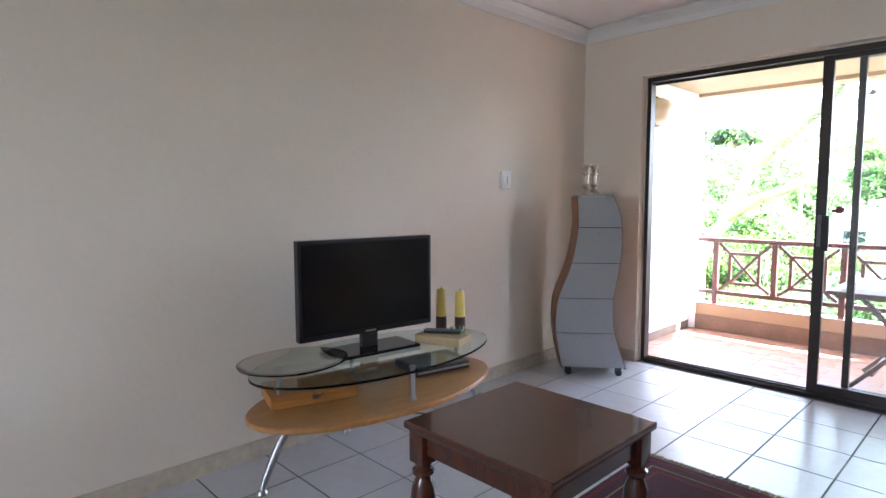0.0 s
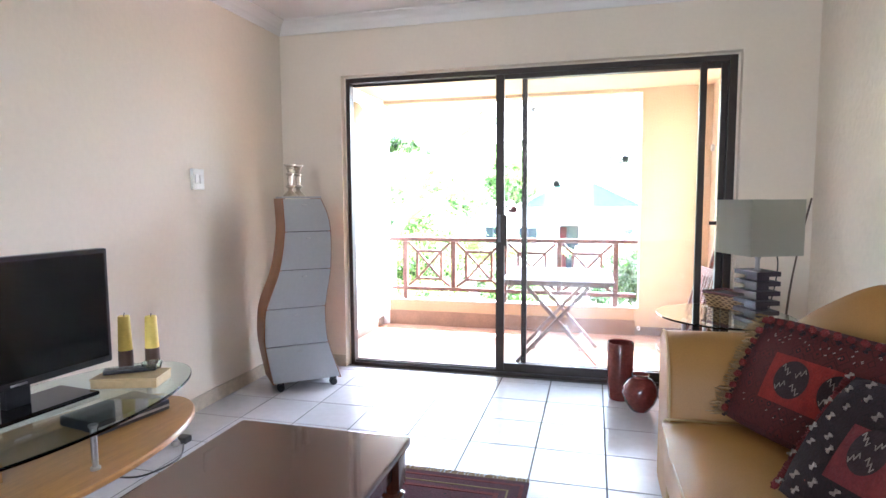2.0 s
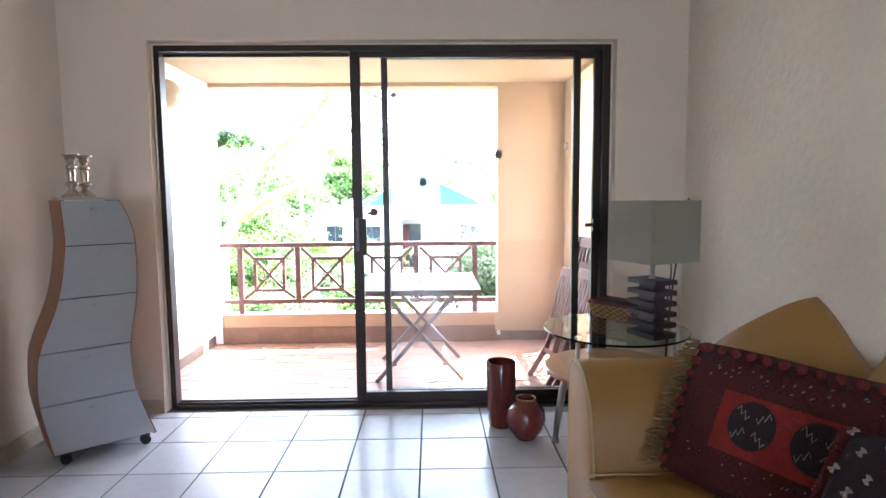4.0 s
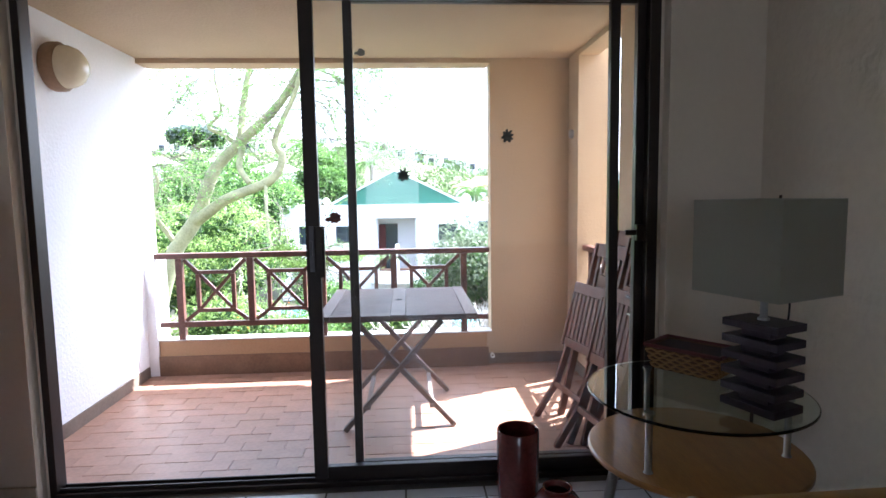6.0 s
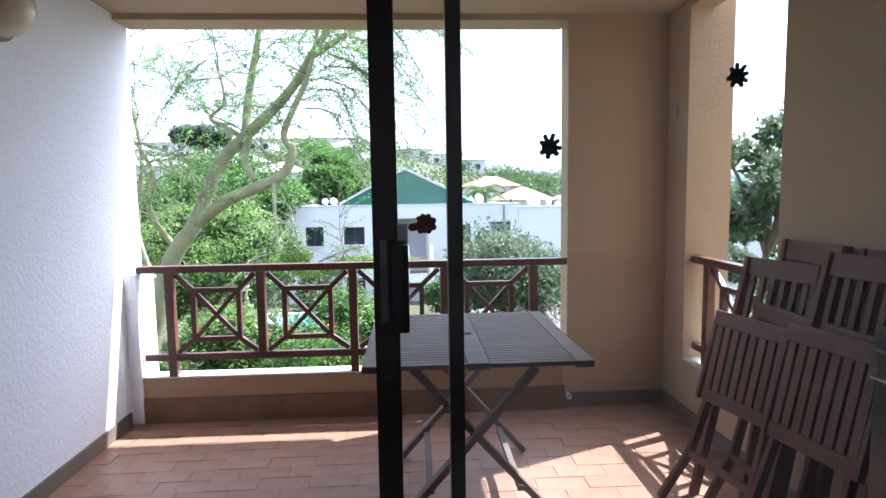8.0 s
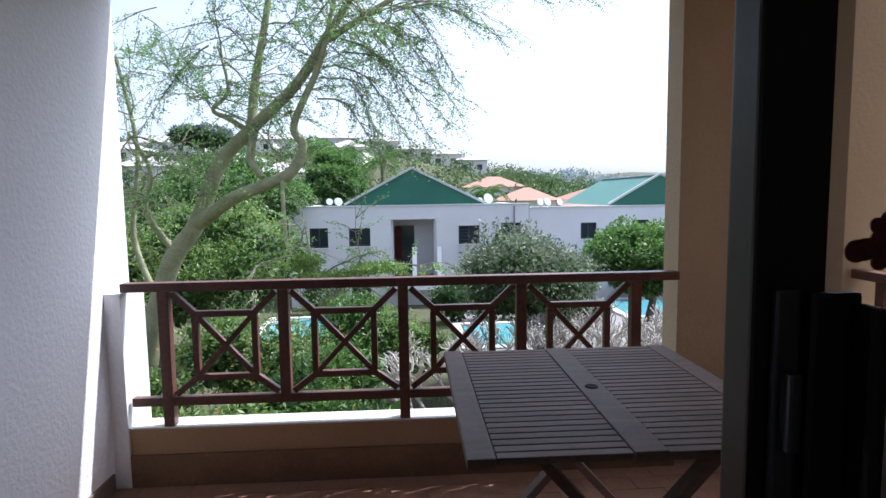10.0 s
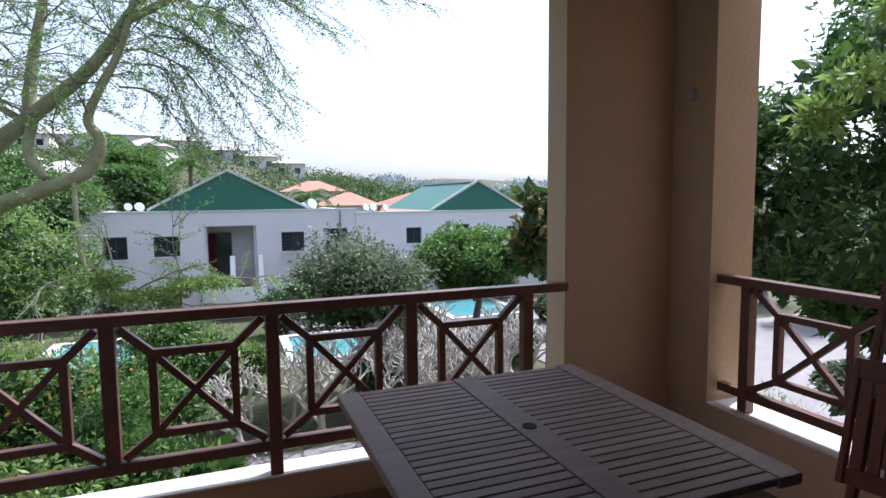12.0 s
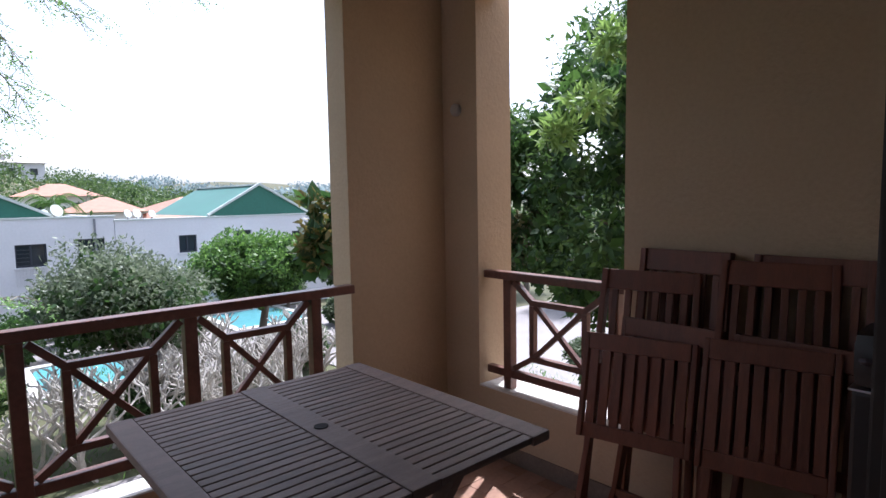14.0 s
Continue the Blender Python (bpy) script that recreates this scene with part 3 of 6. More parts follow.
for sx in (-1, 1):
    for sy in (-1, 1):
        bm = bmesh.new()
        o = H - 0.045
        box(bm, sx * o - 0.032, sx * o + 0.032, sy * o - 0.032, sy * o + 0.032, 0.375, 0.474, 0.004)
        lathe(bm, [(0.024, 0.008), (0.03, 0.02), (0.026, 0.05), (0.02, 0.075), (0.034, 0.085), (0.034, 0.097), (0.022, 0.107), (0.03, 0.13), (0.041, 0.19), (0.044, 0.24), (0.038, 0.29), (0.024, 0.325), (0.036, 0.338), (0.036, 0.350), (0.026, 0.358), (0.03, 0.376)], 18, (sx * o, sy * o, 0))
        part("leg", bm, MAHOG, ct, smooth=True)

# rug under the coffee table
rug = thing("rug", pose(1.11, -2.33, 0), "dark red patterned wool rug with a pale fringe", "rug")
bm = bmesh.new()
box(bm, -0.35, 0.35, -0.88, 0.88, 0.001, 0.009, 0.003)
part("field", bm, KILIM_R, rug)
for i, (a, b, m_) in enumerate(((0.315, 0.33, WOOL_RED), (0.265, 0.272, WOOL_PALE), (0.215, 0.235, WOOL_RED))):
    bm = bmesh.new()
    c = a + 0.52
    d = b + 0.52
    for s in (-1, 1):
        box(bm, -b, b, min(s * c, s * d), max(s * c, s * d), 0.0088, 0.0100 + 0.0002 * i)
        box(bm, min(s * a, s * b), max(s * a, s * b), -c, c, 0.0088, 0.0100 + 0.0002 * i)
    part("border_band", bm, m_, rug)
rnd = random.Random(3)
for s in (-1, 1):
    bm = bmesh.new()
    for k in range(150):
        x = -0.346 + 0.692 * k / 149
        w = rnd.uniform(-0.012, 0.012)
        tube(bm, [(x, s * 0.879, 0.006), (x + w * 0.5, s * 0.9, 0.005), (x + w, s * (0.92 + rnd.uniform(-0.008, 0.008)), 0.003)], [0.003, 0.003, 0.0015], 4)
    part("fringe", bm, WOOL_PALE, rug, "pale wool fringe")

# wavy drawer tower on castors
tower = thing("drawer_tower", pose(-0.077, -0.55, 0, 0, 0, 38.5), "tall wavy drawer tower, silver fronts and wooden sides, on castors", "cabinet")
TH = [0.055, 0.30, 0.42, 0.54, 0.785, 1.025, 1.14, 1.242]
TL = [-0.205, -0.247, -0.248, -0.234, -0.147, -0.108, -0.110, -0.115]
TR = [0.222, 0.145, 0.131, 0.131, 0.170, 0.176, 0.157, 0.114]


def tower_at(z):
    """Middle and width of the front at a height."""
    def f(vals):
        for i in range(7):
            if z <= TH[i + 1] or i == 6:
                p0 = vals[i - 1] if i else vals[0] - 0.5 * (vals[1] - vals[0])
                p1, p2, p3 = vals[i], vals[i + 1], vals[min(i + 2, 7)]
                h = TH[i + 1] - TH[i]
                m1 = (p2 - p0) / (TH[i + 1] - (TH[i - 1] if i else TH[0] - 0.12)) * h
                m2 = (p3 - p1) / (TH[min(i + 2, 7)] - TH[i]) * h
                t = (z - TH[i]) / h
                return p1 + m1 * t + (3 * (p2 - p1) - 2 * m1 - m2) * t * t + (m1 + m2 - 2 * (p2 - p1)) * t ** 3
    a, b = f(TL), f(TR)
    return (a + b) / 2, b - a + 0.012


def wavy(bm, z0, z1, inset0, inset1, y0, y1, n=16, side=0):
    """A slab that follows the tower's outline; side -1 or 1 gives that side panel alone."""
    rings = []
    for k in range(n + 1):
        z = z0 + (z1 - z0) * k / n
        c, w = tower_at(z)
        if side < 0:
            xs = (c - w / 2, c - w / 2 + inset1)
        elif side > 0:
            xs = (c + w / 2 - inset1, c + w / 2)
        else:
            xs = (c - w / 2 + inset0, c + w / 2 - inset0)
        back = -0.014 if side < 0 else 0.0     # the outer side panel splays a little
        rings.append([bm.verts.new(p) for p in ((xs[0], y0, z), (xs[1], y0, z), (xs[1] + back, y1, z), (xs[0] + back, y1, z))])
    for p, q in zip(rings, rings[1:]):
        for i in range(4):
            bm.faces.new((p[i], p[(i + 1) % 4], q[(i + 1) % 4], q[i]))
    bm.faces.new(rings[0][::-1])
    bm.faces.new(rings[-1])


TOWERWOOD = mat("cherry_veneer", (0.26, 0.095, 0.035), 0.4, vary=0.2, scale=4, stretch=(6, 6, 1), bump=0.03)
for s in (-1, 1):
    bm = bmesh.new()
    wavy(bm, 0.055, 1.238, 0, 0.018, 0.0, 0.28, 40, s)
    part("side_panel", bm, TOWERWOOD, tower, "curved cherry wood side panel", True)
bm = bmesh.new()
wavy(bm, 0.07, 1.225, 0.019, 0, 0.012, 0.274, 40)
part("carcass", bm, DARKWOOD, tower, "dark carcass behind the drawers")
bm = bmesh.new()
c, w = tower_at(1.24)
box(bm, c - w / 2 - 0.001, c + w / 2 + 0.001, -0.004, 0.282, 1.2385, 1.25, 0.003)
part("top", bm, SILVER, tower)
cuts = [0.06, 0.30, 0.541, 0.784, 1.027, 1.237]
for z0, z1 in zip(cuts, cuts[1:]):
    bm = bmesh.new()
    wavy(bm, z0 + 0.003, z1 - 0.003, 0.006, 0, -0.006, 0.011, 12)
    d = part("drawer", bm, SILVER, tower, "silver-grey drawer front", True)
    bm = bmesh.new()
    c, w = tower_at(z1 - 0.045)
    tube(bm, [(c - 0.013, -0.007, z1 - 0.04), (c - 0.008, -0.014, z1 - 0.042), (c + 0.008, -0.014, z1 - 0.042), (c + 0.013, -0.007, z1 - 0.04)], 0.004, 8)
    part("handle", bm, CHROME, d, "small chrome pull")
for x, y in ((-0.16, 0.03), (0.18, 0.03), (-0.16, 0.25), (0.18, 0.25)):
    w_ = new("castor")
    w_.parent = tower
    w_.matrix_basis = Matrix.Translation((x, y, 0))
    for dy in (-0.013, 0.013):
        bm = bmesh.new()
        lathe(bm, [(0.012, -0.009), (0.021, -0.009), (0.0235, -0.006), (0.0235, 0.006), (0.021, 0.009), (0.012, 0.009)], 18)
        bmesh.ops.transform(bm, matrix=pose(0, dy, 0.024, 90, 0, 0), verts=bm.verts)
        part("wheel", bm, BLACK, w_, smooth=True)
    bm = bmesh.new()
    box(bm, -0.022, 0.022, -0.003, 0.003, 0.02, 0.0595, 0.002)
    part("fork", bm, BLACK, w_)

# candlesticks on the tower
for dx, dy in ((-0.045, 0.09), (0.02, 0.18)):
    m = tower.matrix_basis @ Matrix.Translation((dx - 0.01, dy, 1.25))
    cs_ = thing("candlestick", m, "short turned silver candlestick on the drawer tower", "candlestick", "candlesticks on the tower")
    bm = bmesh.new()
    lathe(bm, [(0.046, 0.0), (0.048, 0.006), (0.036, 0.016), (0.022, 0.028), (0.014, 0.04)], 24)
    part("foot", bm, PEWTER, cs_, smooth=True)
    bm = bmesh.new()
    lathe(bm, [(0.013, 0.04), (0.016, 0.052), (0.028, 0.06), (0.029, 0.068), (0.016, 0.076), (0.015, 0.09), (0.019, 0.115), (0.015, 0.132), (0.023, 0.140), (0.023, 0.147), (0.014, 0.153), (0.018, 0.172)], 24)
    part("stem", bm, PEWTER, cs_, smooth=True)
    bm = bmesh.new()
    lathe(bm, [(0.018, 0.172), (0.025, 0.178), (0.022, 0.185), (0.030, 0.195), (0.038, 0.199), (0.038, 0.203), (0.018, 0.202), (0.013, 0.18)], 24)
    part("cup", bm, PEWTER, cs_, smooth=True)

# light switch
sw = thing("light_switch", pose(X0, -0.973, 1.35), "white plastic light switch plate on the wall", "light switch")
bm = bmesh.new()
box(bm, 0.0, 0.02, -0.048, 0.048, -0.06, 0.06, 0.004)
part("plate", bm, PLASTIC, sw)
for y in (-0.02, 0.02):
    bm = bmesh.new()
    box(bm, 0.02, 0.026, y - 0.014, y + 0.014, -0.025, 0.025, 0.003)
    part("rocker", bm, PLASTIC, sw)

# vases by the door
va = thing("vase", pose(1.88, -0.25, 0), "tall dark red cylindrical clay vase on the tiles", "vase")
bm = bmesh.new()
lathe(bm, [(0.060, 0.001), (0.066, 0.01), (0.078, 0.12), (0.080, 0.25), (0.079, 0.352), (0.076, 0.356), (0.072, 0.352), (0.072, 0.08), (0.03, 0.02)], 36)
part("body", bm, CLAY, va, smooth=True)
vb = thing("vase", pose(1.985, -0.43, 0), "round dark red glazed clay vase with a narrow neck", "vase")
bm = bmesh.new()
lathe(bm, [(0.045, 0.001), (0.055, 0.01), (0.085, 0.055), (0.101, 0.105), (0.095, 0.15), (0.066, 0.188), (0.045, 0.198), (0.046, 0.212), (0.052, 0.216), (0.046, 0.216), (0.038, 0.2), (0.06, 0.17), (0.08, 0.1), (0.03, 0.02)], 36)
part("body", bm, CLAY, vb, smooth=True)

# round glass side table
st = thing("side_table", pose(2.37, -0.63, 0), "round glass side table with a lower wooden shelf", "side table")
bm = bmesh.new()
oval(bm, 0, 0, 0.33, 0.33, 0.610, 0.620)
g = part("glass_top", bm, CLEAR, st, "clear round glass top", True)
g.visible_shadow = False
bm = bmesh.new()
oval(bm, 0, 0, 0.325, 0.325, 0.415, 0.435, edge=0.005)
part("shelf", bm, WOOD_T, st, "round honey wood shelf", True)
for ang in (100, 215, 340):
    c, s = math.cos(radians(ang)), math.sin(radians(ang))
    bm = bmesh.new()
    lathe(bm, [(0.014, 0.435), (0.010, 0.443), (0.010, 0.597), (0.016, 0.603), (0.016, 0.6095)], 14, (0.26 * c, 0.26 * s, 0))
    part("post", bm, CHROME, st, smooth=True)
for ang in (147, 267, 27):
    c, s = math.cos(radians(ang)), math.sin(radians(ang))
    bm = bmesh.new()
    pts = smooth_line([(0.20 * c, 0.20 * s, 0.415), (0.245 * c, 0.245 * s, 0.3), (0.275 * c, 0.275 * s, 0.12), (0.286 * c, 0.286 * s, 0.02)], 5)
    tube(bm, pts, [0.021 - 0.007 * i / len(pts) for i in range(len(pts))], 10)
    lathe(bm, [(0.02, 0.0), (0.023, 0.006), (0.016, 0.022)], 12, (0.286 * c, 0.286 * s, 0))
    part("leg", bm, CHROME, st, smooth=True)

# table lamp
lamp = thing("table_lamp", pose(2.478, -0.79, 0.62, 0, 0, 22), "table lamp with stacked dark wood base and grey box shade", "lamp")
for k in range(6):
    z = 0.001 + k * 0.0466
    bm = bmesh.new()
    box(bm, -0.062, 0.062, -0.085, 0.085, z, z + 0.022, 0.003)
    part("slat", bm, DARKWOOD, lamp)
    if k < 5:
        bm = bmesh.new()
        box(bm, -0.032, 0.032, -0.045, 0.045, z + 0.0224, z + 0.0462, 0.003)
        part("block", bm, DARKWOOD, lamp)
bm = bmesh.new()
lathe(bm, [(0.016, 0.2565), (0.016, 0.262), (0.010, 0.266), (0.010, 0.31), (0.014, 0.315), (0.014, 0.36), (0.008, 0.365), (0.008, 0.40)], 16)
part("stem", bm, CHROME, lamp, smooth=True)
bm = bmesh.new()
S = 0.133
vs = []
for s_, z in ((S, 0.335), (S, 0.596), (S - 0.004, 0.596), (S - 0.004, 0.335)):
    vs.append([bm.verts.new((x * s_, y * s_, z)) for x, y in ((-1, -1), (1, -1), (1, 1), (-1, 1))])
for p, q in zip(vs, vs[1:] + vs[:1]):
    for i in range(4):
        bm.faces.new((p[i], p[(i + 1) % 4], q[(i + 1) % 4], q[i]))
part("shade", bm, SHADE, lamp, "grey box-shaped fabric shade")
bm = bmesh.new()
for a in (0, 90):
    box(bm, -S + 0.003, S - 0.003, -0.002, 0.002, 0.372, 0.376)
    bmesh.ops.rotate(bm, cent=(0, 0, 0), matrix=Matrix.Rotation(radians(90), 3, "Z"), verts=bm.verts)
part("shade_ring", bm, CHROME, lamp, "wire cross that holds the shade")
bm = bmesh.new()
tube(bm, smooth_line([(0.01, 0.0, 0.36), (0.09, -0.01, 0.33), (0.10, 0.0, 0.2), (0.075, 0.02, 0.03), (0.09, 0.06, 0.004)], 5), 0.003, 6)
part("cord", bm, BLACK, lamp, "thin dark lamp cord")

# thin stick in the corner behind the side table
stick = thing("stick", pose(0, 0, 0), "thin dark stick leaning in the corner behind the lamp", "stick")
bm = bmesh.new()
tube(bm, smooth_line([(2.715, -0.36, 0.0), (2.745, -0.345, 0.60), (2.80, -0.31, 0.95), (2.865, -0.27, 1.22)], 4), [0.006] * 6 + [0.005] * 7, 8)
part("shaft", bm, mat("dark_brown_cane", (0.09, 0.06, 0.04), 0.5, vary=0.2), stick, smooth=True)
bm = bmesh.new()
lathe(bm, [(0.011, 0.0), (0.012, 0.02), (0.009, 0.05)], 12, (2.715, -0.36, 0.0))
part("ferrule", bm, BLACK, stick, "black rubber ferrule", True)

# basket
bas = thing("basket", pose(2.455, -0.435, 0.62, 0, 0, -52) @ Matrix.Scale(0.86, 4), "small woven wicker basket with a dark red rim", "basket")
bm = bmesh.new()
rows = []
for z, w, d in ((0.001, 0.125, 0.075), (0.05, 0.14, 0.088), (0.095, 0.15, 0.095), (0.095, 0.142, 0.087), (0.012, 0.118, 0.068)):
    rows.append([bm.verts.new((x * w, y * d, z)) for x, y in ((-1, -1), (1, -1), (1, 1), (-1, 1))])
for p, q in zip(rows, rows[1:]):
    for i in range(4):
        bm.faces.new((p[i], p[(i + 1) % 4], q[(i + 1) % 4], q[i]))
bm.faces.new(rows[0][::-1])
bm.faces.new(rows[-1])
# body coloured dark to give the shaded gaps between the strands
part("body", bm, mat("gap_shade_wicker", (0.10, 0.05, 0.02), 0.8, vary=0.3), bas)
bm = bmesh.new()
for k in range(6):
    z = 0.01 + 0.014 * k
    w, d = 0.127 + 0.26 * z, 0.077 + 0.21 * z
    pts = [(-w, -d, z), (w, -d, z), (w, d, z), (-w, d, z)]
    for a, b in zip(pts, pts[1:] + pts[:1]):
        n = 12
        tube(bm, [Vector(a).lerp(Vector(b), i / n) + Vector((0, 0, 0.004 * (-1) ** (i + k))) for i in range(n + 1)], 0.0045, 5)
part("weave", bm, WICKER, bas)
bm = bmesh.new()
pts = [(-0.152, -0.097, 0.098), (0.152, -0.097, 0.098), (0.152, 0.097, 0.098), (-0.152, 0.097, 0.098)]
for a, b in zip(pts, pts[1:] + pts[:1]):
    tube(bm, [a, b], 0.008, 8)
part("rim", bm, RIM, bas, "dark red bound rim")
bm = bmesh.new()
box(bm, -0.135, 0.135, -0.08, 0.08, 0.082, 0.094, 0.006)
part("cloth", bm, WOOL_DARK, bas, "dark cloth filling")


# sofa
def pad(bm, sx, sy, sz, m, puff=0.35, n=14, seed=1, pinch=0.07):
    """A stuffed cushion: full in the middle, thin at the seam."""
    rnd = random.Random(seed)
    grid = {}
    for top in (1, -1):
        for i in range(n + 1):
            for j in range(n + 1):
                u, v = -1 + 2 * i / n, -1 + 2 * j / n
                edge = i in (0, n) or j in (0, n)
                if edge and top < 0:
                    continue
                h = sz / 2 * ((1 - u * u) * (1 - v * v)) ** puff
                h *= 1 + 0.05 * noise.noise(Vector((u * 2 + seed, v * 2, top)))
                pin = 1 - pinch * (abs(u * v)) ** 2.5 - 0.05 * (1 - abs(v)) * (abs(u) > 0.9) - 0.05 * (1 - abs(u)) * (abs(v) > 0.9)
                grid[i, j, top] = bm.verts.new(m @ Vector((u * sx / 2 * pin, v * sy / 2 * pin, 0 if edge else h * top)))
    def g(i, j, t):
        return grid.get((i, j, t)) or grid[i, j, 1]
    for t in (1, -1):
        for i in range(n):
            for j in range(n):
                q = (g(i, j, t), g(i + 1, j, t), g(i + 1, j + 1, t), g(i, j + 1, t))
                bm.faces.new(q if t > 0 else q[::-1])


def plane_pose(bl, br, tl):
    """The frame of a cushion that stands on bl-br and leans up to tl."""
    bl, br, tl = Vector(bl), Vector(br), Vector(tl)
    x = (br - bl).normalized()
    y = (tl - bl)
    y = (y - x * y.dot(x)).normalized()
    m = Matrix((x, y, x.cross(y))).transposed().to_4x4()
    m.translation = bl + x * (br - bl).length / 2 + y * (tl - bl).length / 2
    return m


sofa = thing("sofa", pose(1.99, -1.31, 0), "mustard yellow leather sofa with rolled arms against the wall", "sofa")
bm = bmesh.new()
box(bm, 0.02, 0.90, -1.92, -0.29, 0.05, 0.27, 0.02)
part("frame", bm, LEATHER, sofa)
ARM = [(0.0, 0.05), (0.0, 0.3), (0.004, 0.55), (0.0, 0.62), (-0.015, 0.662), (-0.05, 0.686), (-0.10, 0.692), (-0.16, 0.678), (-0.22, 0.638), (-0.268, 0.57), (-0.296, 0.48), (-0.303, 0.38), (-0.303, 0.2), (-0.303, 0.05)]
for mirror in (False, True):
    out = [(-2.21 - y if mirror else y, z) for y, z in ARM]
    bm = bmesh.new()
    rings = []
    for x, k, lift in ((0.0, 0.010, 0), (0.006, 0.003, 0), (0.02, 0.0, 0), (0.3, 0.0, 0.004), (0.6, 0.0, 0.008), (0.93, 0.0, 0.010)):
        mid = sum(p[0] for p in out) / len(out)
        rings.append([bm.verts.new((x, y + (mid - y) * k * 6, z - k + lift * (z > 0.4))) for y, z in out])
    for p, q in zip(rings, rings[1:]):
        for i in range(len(out) - 1):
            bm.faces.new((p[i], p[i + 1], q[i + 1], q[i]))
        bm.faces.new((p[-1], p[0], q[0], q[-1]))
    bm.faces.new(rings[0])
    bm.faces.new(rings[-1][::-1])
    bmesh.ops.recalc_face_normals(bm, faces=bm.faces)
    a = part("arm", bm, LEATHER, sofa, smooth=True)
    bm = bmesh.new()
    tube(bm, smooth_line([(0.003, y, z) for y, z in out], 3), 0.004, 8)
    part("piping", bm, PIPING, a, "cream piped seam", True)
bm = bmesh.new()
box(bm, 0.72, 0.95, -1.90, -0.31, 0.28, 0.74, 0.07)
part("backrest", bm, LEATHER, sofa, smooth=True)
for k in range(2):
    y1 = -0.308 - 0.8 * k
    bm = bmesh.new()
    box(bm, -0.03, 0.715, y1 - 0.79, y1, 0.275, 0.405, 0.05)
    bmesh.ops.subdivide_edges(bm, edges=[e for e in bm.edges if e.calc_length() > 0.3], cuts=12, use_grid_fill=True)
    for v in bm.verts:
        u, w = (v.co.x - 0.34) / 0.37, (v.co.y - y1 + 0.395) / 0.395
        if v.co.z > 0.385:
            gather = 0.007 * math.sin(u * 26 + 3 * w) * max(0, w) ** 2
            v.co.z += 0.045 * max(0, 1 - u * u) ** 0.7 * max(0, 1 - w * w) ** 0.5 + 0.006 * noise.noise(v.co * 7) + gather
        if v.co.x < 0:
            v.co.x -= 0.012 * max(0, 1 - w * w) + 0.004 * math.sin(w * 9)
    s_ = part("seat_cushion", bm, LEATHER, sofa, smooth=True)
    bm = bmesh.new()
    tube(bm, smooth_line([(-0.026, y1 - 0.74, 0.398), (-0.03, y1 - 0.4, 0.40), (-0.024, y1 - 0.05, 0.40), (0.0, y1 - 0.012, 0.405), (0.04, y1 - 0.006, 0.407), (0.6, y1 - 0.006, 0.407)], 4), 0.004, 8)
    part("piping", bm, PIPING, s_, "cream piped seam", True)
for x in (0.06, 0.86):
    for y in (-0.1, -2.1):
        bm = bmesh.new()
        lathe(bm, [(0.02, 0.0), (0.026, 0.05)], 12, (x, y, 0))
        part("foot", bm, DARKWOOD, sofa, smooth=True)


def leaning(peak, right, up, drop):
    """Frame of a cushion whose top lies at peak."""
    r, u = Vector(right).normalized(), Vector(up).normalized()
    n = r.cross(u).normalized()
    m = Matrix((r, u, n)).transposed().to_4x4()
    m.translation = Vector(peak) - u * drop
    return m


yc = thing("cushion", Matrix.Identity(4), "plain mustard leather cushion leaning on the sofa back", "cushion")
bm = bmesh.new()
pad(bm, 0.42, 0.42, 0.17, leaning((2.72, -1.50, 0.935), (0.5, -0.86, 0), (0.43, 0.25, 0.86), 0.285) @ Matrix.Rotation(radians(43), 4, "Z"), 0.30, 18, seed=4, pinch=0.10)
part("cover", bm, LEATHER, yc, smooth=True)
yc2 = thing("cushion", Matrix.Identity(4), "plain mustard leather cushion beside the woven ones", "cushion")
bm = bmesh.new()
pad(bm, 0.52, 0.44, 0.15, leaning((2.76, -2.02, 0.83), (0.10, -0.99, 0), (0.4, 0, 0.92), 0.21) @ Matrix.Rotation(radians(-3), 4, "Z"), 0.4, seed=9, pinch=0.05)
part("cover", bm, LEATHER, yc2, smooth=True)


